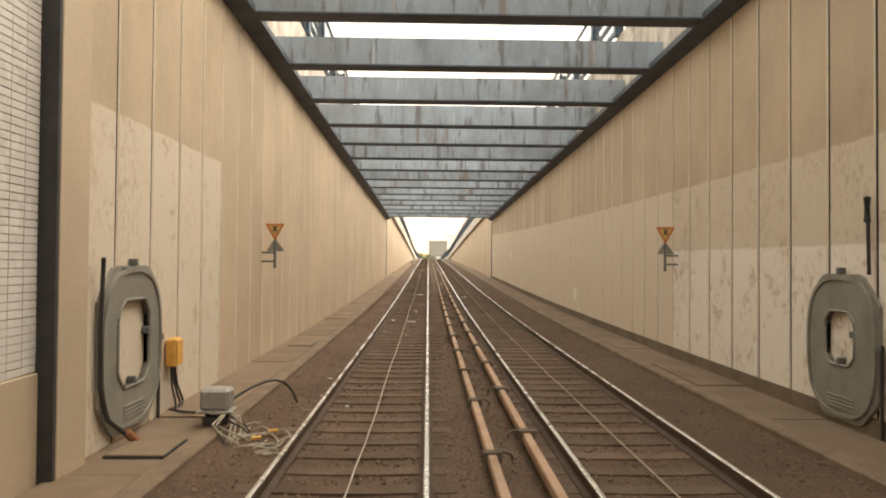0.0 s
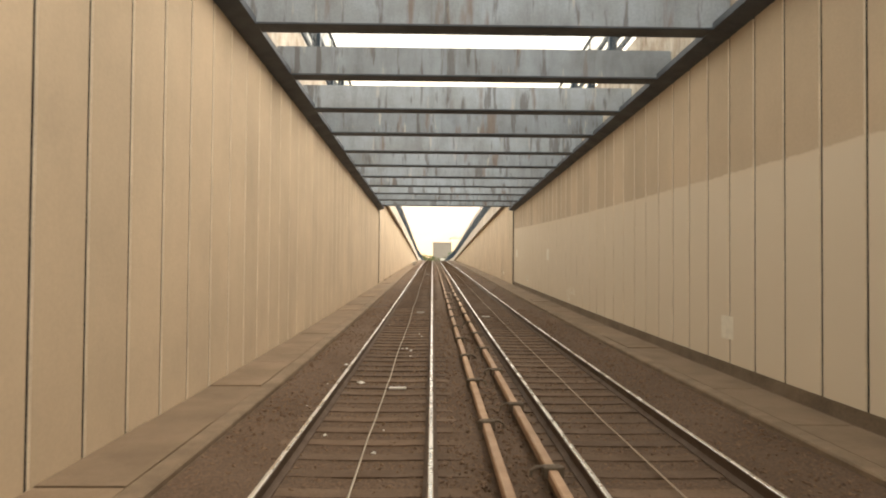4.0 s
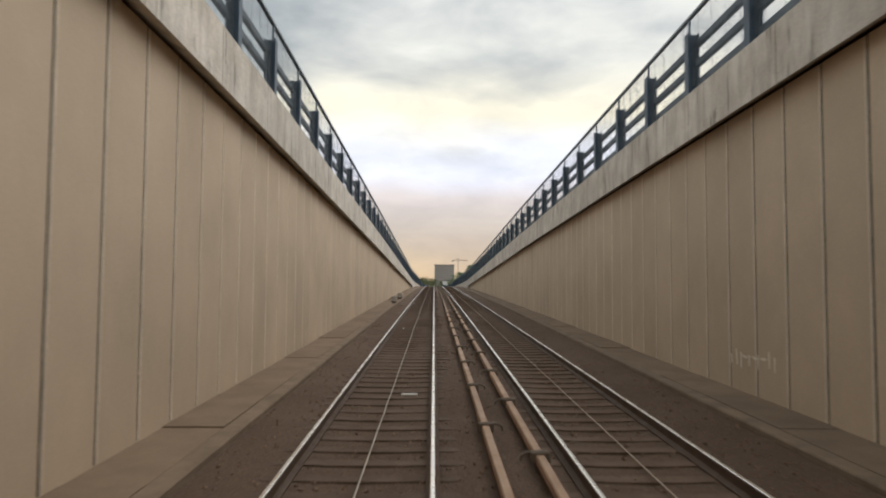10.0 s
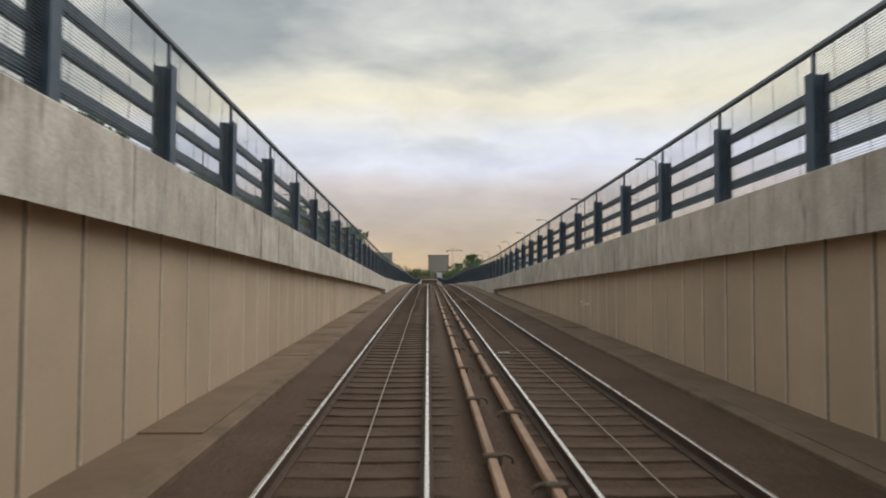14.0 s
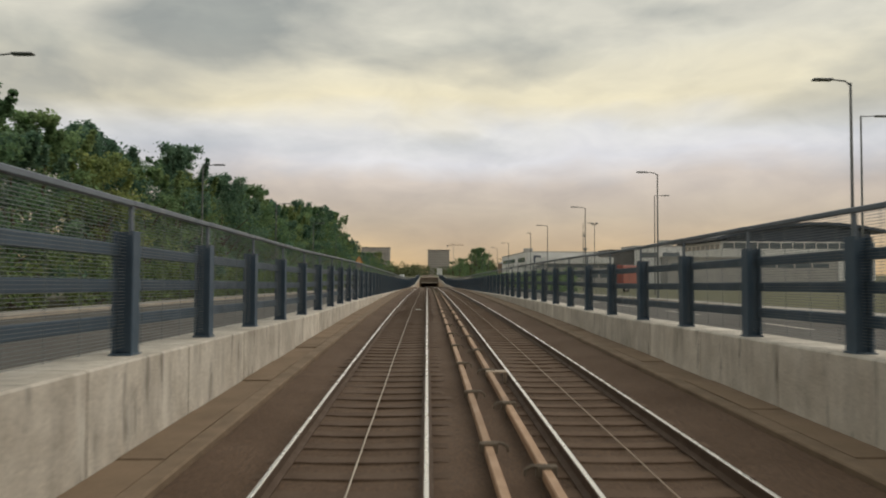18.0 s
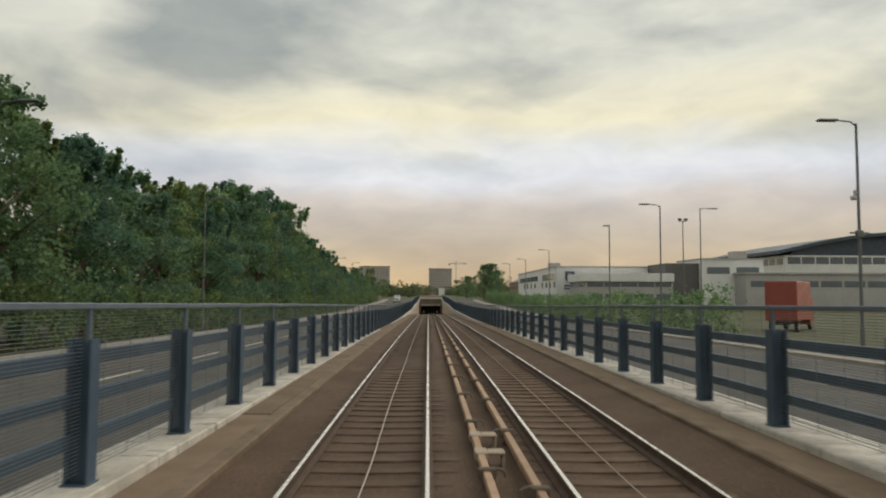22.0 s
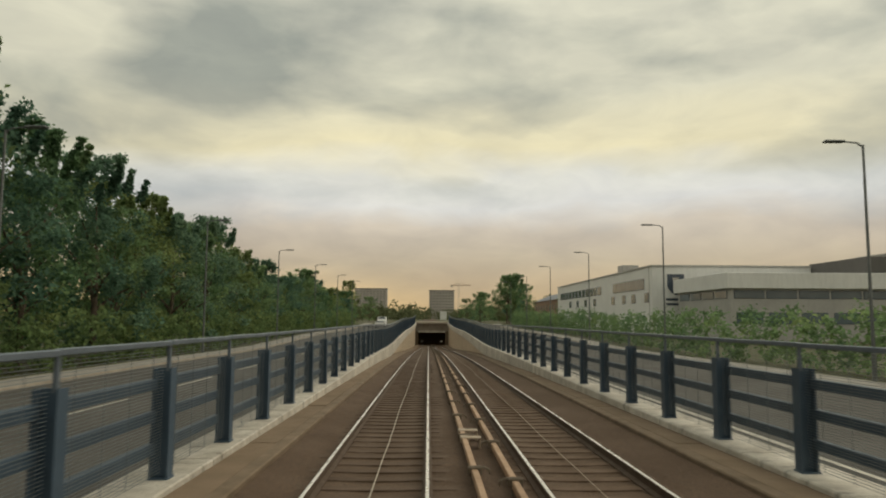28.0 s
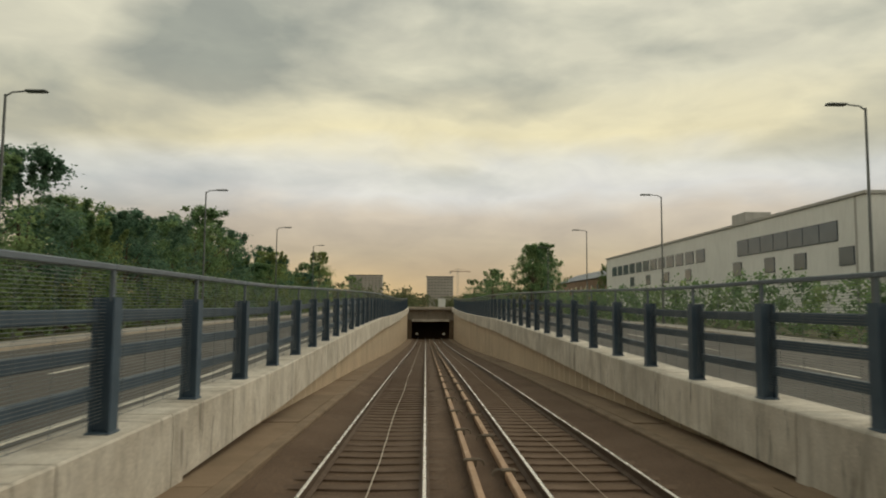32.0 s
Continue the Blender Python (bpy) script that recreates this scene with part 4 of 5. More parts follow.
def build_wall_box():
    box = thing("junction_box", "yellow plastic junction box with black cables on the wall", "junction box", at=(WALL, 9.35, 0.58))
    bm = bmesh.new()
    block(bm, (0.02, -0.13, 0.0), (0.15, 0.13, 0.36), 0.02)
    part("housing", bm, M["yellow"], box)
    bm = bmesh.new()
    block(bm, (0.15, -0.11, 0.02), (0.17, 0.11, 0.34), 0.008)
    part("lid", bm, M["yellow"], box)
    for k, sag in enumerate((0.0, 0.10, 0.18)):
        bm = bmesh.new()
        tube(bm, [(0.08, -0.08 + 0.06 * k, 0.0), (0.09, -0.06 + sag, -0.25), (0.10, 0.06 + sag * 1.5, -0.5), (0.12, sag, -0.66), (0.15, 0.25, -0.70), (0.30, 0.6 + sag, -0.69)], 0.016, 6)
        part("cable", bm, M["cable"], box)


build_wall_box()


def build_track_box(x, y, cables, label):
    z = rail_z(y)
    box = thing("trackside_box", label, "equipment box", at=(x, y, z), group="trackside boxes")
    bm = bmesh.new()
    block(bm, (-0.17, -0.14, 0.17), (0.17, 0.14, 0.43), 0.035)
    part("housing", bm, M["galv"], box)
    bm = bmesh.new()
    block(bm, (-0.205, -0.17, 0.150), (0.205, 0.17, 0.172), 0.006)
    part("flange", bm, M["galv"], box)
    bm = bmesh.new()
    block(bm, (-0.14, -0.12, 0.0), (0.12, 0.10, 0.09), 0.01)
    part("bracket", bm, M["dark"], box)
    for a in (-0.11, 0.11):
        bm = bmesh.new()
        block(bm, (a - 0.02, -0.03, -0.01), (a + 0.02, 0.03, 0.16))
        part("leg", bm, M["dark"], box)
    if cables:
        rng = random.Random(11)
        for k in range(9):
            bm = bmesh.new()
            pts = [(0.05 + 0.02 * k, -0.05, 0.16)]
            for i in range(1, 9):
                a = i / 8
                pts.append((0.08 + a * 0.72 + 0.10 * math.sin(a * 6 + k), -0.15 - 0.5 * a + 0.22 * math.sin(a * 5 + k * 0.9) + rng.uniform(-0.04, 0.04),
                            0.16 - 0.36 * min(1, a * 1.9) + 0.06 * math.sin(a * 7 + k) * (a > 0.5)))
            tube(bm, pts, 0.011, 5)
            part("cable", bm, M["cream" if k % 3 else "cable"], box)
        for k in range(8):
            bm = bmesh.new()
            cx, cy, r = 0.52 + rng.uniform(-0.16, 0.2), -0.18 + rng.uniform(-0.28, 0.28), rng.uniform(0.12, 0.30)
            a0, turns = rng.uniform(0, 6), rng.uniform(4.0, 7.5)
            tube(bm, [(cx + r * math.cos(a0 + turns * i / 16), cy + r * 1.2 * math.sin(a0 + turns * i / 16), -0.155 + 0.02 * (k % 4) + 0.03 * math.sin(i + k)) for i in range(17)], 0.010, 5)
            part("cable_coil", bm, M["cream" if k % 4 else "orange"], box)
        for cx, cy in ((0.36, -0.30), (0.62, -0.02), (0.50, -0.36), (0.24, -0.42)):
            bm = bmesh.new()
            tube(bm, [(cx, cy, -0.09), (cx + 0.10, cy + 0.05, -0.085)], 0.022, 8)
            part("connector", bm, M["yellow" if cx > 0.4 else "cream"], box, "cable connector")
        bm = bmesh.new()
        tube(bm, [(-0.05 + 0.66 * (k / 14) ** 1.3, 0.15 + 1.75 * math.sin(k / 14 * 1.57), 0.10 + 0.16 * math.sin(k / 14 * 2.6) - 0.30 * (k / 14) ** 7) for k in range(15)], 0.018, 6)
        part("arched_cable", bm, M["cable"], box)
        bm = bmesh.new()
        tube(bm, [(-0.1, 0.1, 0.15), (-0.3, 0.35, 0.05), (-0.6, 0.6, 0.01), (-0.85, 0.8, 0.0)], 0.016, 6)
        part("wall_cable", bm, M["cable"], box)


build_track_box(-1.77, 8.58, True, "grey metal trackside box with a tangle of pale cables")
build_track_box(-1.80, 110.2, False, "small grey metal box on short legs by the kerb")
build_track_box(-1.80, 118.2, False, "small grey metal box on short legs by the kerb")


def build_hatches():
    """Steel-edged covers let into the walkway."""
    for x0, x1, y0, y1 in ((-2.44, -1.88, 7.14, 7.80), (-2.40, -1.90, 16.2, 16.9), (-2.40, -1.90, 57.6, 58.3), (-2.40, -1.90, 120.6, 121.3)):
        z = rail_z(y0)
        h = thing("walkway_hatch", "square concrete cover plate in a dark frame on the walkway", "hatch", at=((x0 + x1) / 2, y0, z), group="walkway hatches")
        w = (x1 - x0) / 2
        bm = bmesh.new()
        block(bm, (-w - 0.02, -0.02, -0.02), (w + 0.02, y1 - y0 + 0.02, 0.006))
        part("frame_strip", bm, M["dark"], h)
        bm = bmesh.new()
        block(bm, (-w, 0, 0.0), (w, y1 - y0, 0.016), 0.006)
        part("cover_plate", bm, M["slab"], h)


build_hatches()


def build_sign(side):
    x = side_x(side, WALL)
    sign = thing("wall_sign", "pale triangular sign with an orange border on a grey wall bracket", "sign", at=(x, 14.5, 2.53), group="wall signs")
    s = 1 if side < 0 else -1
    bm = bmesh.new()
    plate(bm, [(-0.20, 0.19), (0.20, 0.19), (0.0, -0.16)], 0.012, pose(s * 0.27, 0, 0))
    board = part("board", bm, M["signred"], sign, "orange-bordered triangle, point down")
    bm = bmesh.new()
    plate(bm, [(-0.13, 0.15), (0.13, 0.15), (0.0, -0.08)], 0.004, pose(s * 0.27, -0.005, 0))
    part("face", bm, M["signyellow"], board)
    for tilt in (35, -35):
        bm = bmesh.new()
        block(bm, (-0.014, -0.012, -0.07), (0.014, -0.006, 0.07), 0.0, pose(s * 0.27, 0, 0.085, 0, tilt, 0))
        part("stroke", bm, M["dark"], board)
    bm = bmesh.new()
    plate(bm, [(-0.17, -0.37), (0.19, -0.37), (0.05, -0.17), (-0.05, -0.17)], 0.012, pose(s * 0.27, 0.02, 0))
    part("lower_plate", bm, M["plate"], sign)
    bm = bmesh.new()
    tube(bm, [(s * 0.27, 0.03, 0.15), (s * 0.27, 0.03, -0.72)], 0.03, 8)
    part("pole", bm, M["lampgrey"], sign)
    for z in (-0.40, -0.58):
        bm = bmesh.new()
        block(bm, (min(0, s * 0.27), 0.015, z - 0.02), (max(0, s * 0.27), 0.045, z + 0.02))
        part("arm", bm, M["lampgrey"], sign)


build_sign(-1)
build_sign(1)

bm = bmesh.new()
tube(bm, [(0, 0, 0), (0, 0, 4.6)], 0.045, 8)
pipe = thing("wall_pipe", "dark rusty upright pipe clipped to the wall", "pipe", at=(MID - WALL - 0.07, 7.1, -0.02))
part("tube", bm, M["orange"], pipe)
for z in (0.6, 2.2, 3.8):
    bm = bmesh.new()
    block(bm, (-0.06, -0.07, z), (0.08, 0.07, z + 0.05))
    part("pipe_clip", bm, M["galv"], pipe)


def build_markers():
    for x, y in ((0.34, 38.6), (2.62, 37.1), (0.32, 202.8), (0.34, 77.0), (2.6, 133.0), (0.2, 24.0)):
        bm = bmesh.new()
        block(bm, (-0.14, -0.05, 0), (0.14, 0.05, 0.03), 0.006)
        m = tagged(make("sleeper_marker", bm, M["litter"]), "small white marker plate on a sleeper", "marker", group="sleeper markers")
        m.location = (x, y, rail_z(y) - 0.163)
    rng = random.Random(21)
    for i in range(64):
        y = rng.uniform(9, 120) if i < 26 else rng.uniform(8.5, 34)
        x = rng.choice((rng.uniform(-1.5, -0.9), rng.uniform(-1.5, -0.9), rng.uniform(-0.6, 0.6), rng.uniform(4.0, 4.6)))
        bm = bmesh.new()
        w, d = (rng.uniform(0.04, 0.11), rng.uniform(0.04, 0.09)) if i < 26 else (rng.uniform(0.015, 0.05), rng.uniform(0.015, 0.04))
        vs = [bm.verts.new((a * w, b * d, rng.uniform(0, 0.04))) for a, b in ((-1, -1), (0, -1.1), (1, -0.8), (1, 0.6), (0.1, 1), (-0.9, 0.8))]
        mid = bm.verts.new((0, 0, 0.05))
        for k in range(6):
            bm.faces.new((vs[k], vs[(k + 1) % 6], mid))
        bot = bm.verts.new((0, 0, -0.01))
        for k in range(6):
            bm.faces.new((vs[(k + 1) % 6], vs[k], bot))
        o = tagged(make("litter_scrap", bm, M["litter"]), "crumpled pale scrap of litter on the ballast", "litter", group="litter")
        o.location = (x, y, rail_z(y) - 0.20)
        o.rotation_euler = (0, 0, rng.uniform(0, 6))
    for y in (61.8, 67.0):
        bm = bmesh.new()
        bmesh.ops.create_icosphere(bm, subdivisions=2, radius=0.08)
        for v in bm.verts:
            v.co *= 1 + 0.5 * noise.noise(v.co * 9 + Vector((y, 0, 0)))
            v.co.z *= 0.6
        o = tagged(make("debris_lump", bm, M["ballast"]), "small dark lump of debris at the foot of the wall", "debris", group="debris")
        o.location = (-2.50, y, rail_z(y) + 0.03)


build_markers()


def build_graffiti():
    """Pale faded paint strokes low on the east wall; not legible."""
    for y0, rise, rows in ((37.95, 0.29, ((0.0, 1.0, 8, 0.39), (1.1, 0.45, 5, 0.37), (0.9, 0.5, 5, 0.12))), (50.3, 0.22, ((0, 1.0, 8, 0.38),)),
                           (62.6, 0.16, ((0, 1.8, 13, 0.38),)), (75.4, 0.20, ((0, 1.7, 10, 0.38),)), (138.2, 0.40, ((0, 1.4, 9, 0.38),))):
        x = MID - (WALL if y0 < GALLERY_END else OPEN_WALL) - 0.004
        g = thing("faded_graffiti", "faded white paint strokes low on the concrete wall", "graffiti", at=(x, y0, rail_z(y0) + rise), group="graffiti")
        rng = random.Random(int(y0))
        for start, run, n, up in rows:
            for k in range(n):
                a = start + run * (k + 0.5) / n + rng.uniform(-0.04, 0.04)
                z = up + rng.uniform(-0.06, 0.06)
                tilt = rng.choice((0, 6, -6, 0, 10, -80, 90))
                long = rng.uniform(0.06, 0.13)
                bm = bmesh.new()
                block(bm, (-0.004, -0.019, -long), (0.001, 0.019, long), 0, pose(0, a, z, tilt))
                part("stroke", bm, M["signface"], g)


build_graffiti()


# ---- street lamps ----
def build_lamps():
    lamp = thing("street_lamp", "tall grey street lamp with a flat lantern on a short arm", "street lamp", group="street lamps")
    bm = bmesh.new()
    tube(bm, [(0, 0, -0.1), (0, 0, 1.2), (0, 0, 1.25), (0, 0, 9.9)], [0.10, 0.10, 0.075, 0.05], 10)
    part("column", bm, M["lampgrey"], lamp)
    bm = bmesh.new()
    tube(bm, [(0, 0, 9.8), (0.25, 0, 9.98), (0.9, 0, 10.04)], 0.035, 8)
    part("arm", bm, M["lampgrey"], lamp)
    bm = bmesh.new()
    block(bm, (0.8, -0.16, 9.98), (1.65, 0.16, 10.08), 0.04)
    part("lantern", bm, M["lampgrey"], lamp)
    for i in range(-1, 11):
        for x, turn, gap in ((-16.1, 0, 25.9), (18.9, 180, 25.6)):
            y = 402 - gap * (8 - i)
            if turn and i == 4:
                continue  # a pole of another make stands here
            m = pose(x, y, street_z(min(y, 480)), 0, 0, turn)
            if i == -1 and turn == 0:
                lamp.matrix_basis = m
                continue
            o = copy_thing(lamp, m)
            if turn and i == 2:
                tagged(o, "tall grey street lamp with a camera and a small sign frame")
                bm = bmesh.new()
                block(bm, (0.06, -0.09, 6.62), (0.30, 0.09, 6.80), 0.03)
                block(bm, (0.10, -0.06, 6.80), (0.18, 0.06, 7.05), 0.02)
                part("camera_box", bm, M["galv"], o, "pale camera on a bracket")
                bm = bmesh.new()
                block(bm, (-0.40, -0.05, 5.20), (0.40, 0.05, 5.26), 0.01)
                block(bm, (-0.14, -0.12, 5.02), (0.14, 0.12, 5.34), 0.03)
                part("sign_frame", bm, M["lampgrey"], o)
    pole = thing("street_lamp", "plain grey street lamp with a short straight arm", "street lamp", at=(18.3, 287.3, street_z(287)), group="street lamps")
    bm = bmesh.new()
    tube(bm, [(0, 0, -0.1), (0, 0, 1.2), (0, 0, 1.25), (0, 0, 9.85)], [0.10, 0.10, 0.075, 0.055], 10)
    part("column", bm, M["lampgrey"], pole)
    bm = bmesh.new()
    block(bm, (-0.62, -0.11, 9.72), (-0.03, 0.11, 9.84), 0.03)
    part("lantern", bm, M["lampgrey"], pole)
    lamp = thing("car_park_lamp", "slim grey lamp column with a straight arm and flat lantern", "street lamp", group="car park lamps")
    bm = bmesh.new()
    tube(bm, [(0, 0, -0.1), (0, 0, 1.2), (0, 0, 1.25), (0, 0, 11.62)], [0.09, 0.09, 0.07, 0.05], 10)
    part("column", bm, M["lampgrey"], lamp)
    bm = bmesh.new()
    tube(bm, [(0, 0, 11.58), (1.0, 0, 11.62)], 0.03, 8)
    part("arm", bm, M["lampgrey"], lamp)
    bm = bmesh.new()
    block(bm, (0.9, -0.15, 11.55), (1.72, 0.15, 11.66), 0.04)
    part("lantern", bm, M["lampgrey"], lamp)
    for y in (249.5, 210.0, 287.5):
        m = pose(27.3, y, street_z(y) - 0.05)
        if y == 249.5:
            lamp.matrix_basis = m
        else:
            copy_thing(lamp, m)


build_lamps()


def build_floodlight():
    x, y = 36.2, 316.8
    z = street_z(y) - 0.06
    mast = thing("floodlight_mast", "slim grey mast with two floodlights on a crossbar", "mast", at=(x, y, z))
    bm = bmesh.new()
    tube(bm, [(0, 0, -0.05), (0, 0, 15.3 - z)], [0.11, 0.06], 8)
    part("column", bm, M["lampgrey"], mast)
    bm = bmesh.new()
    block(bm, (-0.55, -0.04, 15.1 - z), (0.55, 0.04, 15.2 - z), 0.01)
    part("crossbar", bm, M["lampgrey"], mast)
    for a in (-0.42, 0.42):
        bm = bmesh.new()
        block(bm, (a - 0.24, -0.16, -0.16), (a + 0.24, 0.06, 0.16), 0.03, pose(0, 0, 15.42 - z, 25))
        part("floodlight", bm, M["lampgrey"], mast)


build_floodlight()


# ---- trees ----
def leaf_cloud(rng, centres, per, size):
    verts, faces = [], []
    for c, r in centres:
        for _ in range(per):
            d = Vector((rng.gauss(0, 1), rng.gauss(0, 1), rng.gauss(0, 1))).normalized()
            p = Vector(c) + Vector((d.x * r, d.y * r, d.z * r * 0.8)) * abs(rng.gauss(0.62, 0.30))
            q = Euler((rng.uniform(-1.1, 1.1), rng.uniform(-1.1, 1.1), rng.uniform(0, 6.3))).to_matrix()
            s = size * rng.uniform(0.6, 1.3)
            b = len(verts)
            for u, v, w in ((-0.5, 0, 0), (0, -0.32, 0.1), (0.5, 0, 0), (0, 0.32, 0.1)):
                verts.append(p + q @ Vector((u, v, w)) * s)
            faces.append((b, b + 1, b + 2, b + 3))
    return verts, faces


def leaf_mesh(name, verts, faces, parent, mat="leaf"):
    me = bpy.data.meshes.new(name)
    me.from_pydata([tuple(v) for v in verts], [], faces)
    me.materials.append(M[mat])
    ob = new(name, me)
    ob.parent = parent
    return ob


def build_tree(seed, height, spread, mat, look_of):
    rng = random.Random(seed)
    tree = thing("roadside_tree", "bushy broadleaf tree with %s leaves" % look_of, "tree", group="trees along the road")
    bm = bmesh.new()
    lean = rng.uniform(-0.4, 0.4)
    tube(bm, [(0, 0, -0.3), (lean * 0.2, 0, height * 0.25), (lean * 0.6, 0.1, height * 0.5), (lean, 0, height * 0.82)],
         [0.22, 0.17, 0.12, 0.03], 8)
    part("trunk", bm, M["bark"], tree)
    centres = []
    for k in range(6):
        a = k * 1.05 + rng.uniform(-0.3, 0.3)
        z0 = height * rng.uniform(0.22, 0.5)
        tip = (math.cos(a) * spread * rng.uniform(0.5, 0.85), math.sin(a) * spread * rng.uniform(0.5, 0.85), z0 + height * rng.uniform(0.12, 0.32))
        bm = bmesh.new()
        tube(bm, [(lean * 0.4, 0, z0), (tip[0] * 0.5, tip[1] * 0.5, (z0 + tip[2]) / 2 + 0.2), tip], [0.09, 0.06, 0.02], 6)
        part("limb", bm, M["bark"], tree)
        centres.append((tip, rng.uniform(0.9, 1.5)))
    for _ in range(46):
        a, u = rng.uniform(0, math.tau), rng.uniform(0.10, 1.0)
        fat = spread * (0.35 + 0.75 * math.sin(math.pi * min(0.96, u * 0.80 + 0.16)))
        rr = fat * math.sqrt(rng.uniform(0.05, 1))
        centres.append(((math.cos(a) * rr, math.sin(a) * rr, height * u * 0.97), rng.uniform(0.5, 1.2)))
    for _ in range(12):
        a = rng.uniform(0, math.tau)
        rr = spread * rng.uniform(0.1, 0.6)
        centres.append(((math.cos(a) * rr, math.sin(a) * rr, height * rng.uniform(0.98, 1.08)), rng.uniform(0.3, 0.7)))
    # thin shoots that stand out of the crown
    for _ in range(9):
        a = rng.uniform(0, math.tau)
        rr = spread * rng.uniform(0.1, 0.85)
        x, y, z = math.cos(a) * rr, math.sin(a) * rr, height * rng.uniform(0.86, 1.0)
        for k in range(4):
            centres.append(((x * (1 + 0.05 * k), y * (1 + 0.05 * k), z + 0.32 * k), 0.30 - 0.05 * k))
    v, f = leaf_cloud(rng, centres, 118, 0.25)
    leaf_mesh("crown", v, f, tree, mat)
    return tree


def tree_height(y):
    return float(np.interp(y, [150, 190, 205, 218, 231, 244, 257, 270, 283, 296, 308, 320, 340, 352, 366, 383, 392, 403, 410, 425, 447, 465, 480],
                           [8.8, 9.4, 9.9, 11.8, 10.8, 10.5, 11.9, 11.4, 11.5, 13.5, 15.1, 14.7, 11.9, 11.9, 10.5, 10.0, 7.3, 7.4, 9.2, 8.0, 7.2, 6.5, 10]))


def plant_trees():
    kinds = (("leaf", "dense green"), ("leaf_blue", "dark bluish-green"), ("leaf", "dense green"), ("leaf_yellow", "light yellowish-green"), ("leaf_blue", "dark bluish-green"))
    seeds = [build_tree(30 + i, 10.0, s, *kinds[i]) for i, s in enumerate((3.4, 3.0, 3.7, 2.8, 3.3))]
    rng = random.Random(3)
    used = set()
    n = 0
    for row, x0, gap in ((0, -20.4, 4.6), (1, -25.5, 5.4)):
        y = 150.0
        while y < 475:
            h = tree_height(y) * rng.uniform(0.80, 1.10) * (0.95 if row == 0 else 1.06)
            k = h / 10
            i = n % 5
            x = x0 + rng.uniform(-1.0, 1.0)
            m = pose(x, y + rng.uniform(-1, 1), street_z(min(y, 480)) - 0.05, 0, 0, rng.uniform(0, 360))
            src = seeds[i]
            if i in used:
                o = copy_thing(src, m)
            else:
                used.add(i)
                o = src
                o.matrix_basis = m
            wide = min(1.25, 0.55 + 0.5 * k)
            o.scale = (wide, wide, k)
            y += gap * rng.uniform(0.8, 1.2)
            n += 1
    for x, y, h in ((22.6, 495, 12.5), (26, 505, 13), (17, 520, 9), (30, 530, 11), (40, 498, 9), (15, 560, 8), (21, 585, 9), (-22, 500, 11), (-26, 520, 9),
                    (-20, 545, 8), (23.8, 500, 12.5), (30, 512, 11), (20, 540, 9), (25, 497, 13), (-30, 560, 10), (-34, 500, 12)):
        o = copy_thing(seeds[int(x + y) % 5], pose(x, y, street_z(min(y, 480)) - 0.05, 0, 0, x * 40))
        o.scale = (0.55 + 0.045 * h, 0.55 + 0.045 * h, h / 10)


plant_trees()


def build_shrubs():
    """Hedge rows that fill the foot of the trees and the far verge."""
    for side, x0, y0, y1, h, name in ((-1, -17.6, 140, 470, 2.8, "hedge_row"), (1, 21.6, 268, 470, 3.1, "hedge_row")):
        rng = random.Random(5 + side)
        centres = []
        y = y0
        while y < y1:
            z = street_z(min(y, 480))
            top = h * rng.uniform(0.85, 1.15)
            for k in range(5):
                centres.append(((x0 + rng.uniform(-0.6, 0.6), y + rng.uniform(-0.6, 0.6), z + top * (0.12 + 0.20 * k)), rng.uniform(0.55, 0.95)))
            y += 1.3
        v, f = leaf_cloud(rng, centres, 42, 0.30)
        o = leaf_mesh(name, v, f, None, "leaf_yellow" if side < 0 else "leaf")
        tagged(o, "dense low green hedge along the road", "hedge", kind="stuff")


build_shrubs()


def build_far_woods():
    rng = random.Random(9)
    centres = []
    for _ in range(620):
        y = rng.uniform(600, 1050)
        x = rng.choice((-1, 1)) * rng.uniform(9, 240) + 5
        if abs(x - 8) < 14 and y < 900:
            continue
        z0 = street_z(480)
        h = rng.uniform(6, 13) * (1.0 if abs(x) > 30 else 0.7)
        for k in range(3):
            centres.append(((x + rng.uniform(-2, 2), y, z0 + h * (0.2 + 0.3 * k)), rng.uniform(2.0, 3.8)))
    for k in range(150):
        y, x = rng.uniform(840, 1120), rng.uniform(-75, 75)
        if 3 < x < 28 and y < 1010:
            continue
        for i in range(3):
            centres.append(((x + rng.uniform(-2, 2), y, street_z(480) + rng.uniform(7, 11) * (0.2 + 0.33 * i)), rng.uniform(2.2, 3.6)))
    v, f = leaf_cloud(rng, centres, 34, 1.4)
    tagged(leaf_mesh("far_woodland", v, f, None, "leaf_far"), "distant dark green belt of trees", "woodland", kind="stuff")


build_far_woods()


# ---- buildings ----
def window(parent, m, w, h, mat="glass", surround="roofdark"):
    """A framed pane set into a wall that faces -y, before m."""
    bm = bmesh.new()
    block(bm, (-w / 2 - 0.08, -0.05, -h / 2 - 0.08), (w / 2 + 0.08, 0.02, h / 2 + 0.08), 0.0, m)
    frame_part = part("window", bm, M[surround], parent)
    bm = bmesh.new()
    block(bm, (-w / 2, -0.075, -h / 2), (w / 2, -0.052, h / 2), 0.0, m)
    part("pane", bm, M[mat], frame_part)


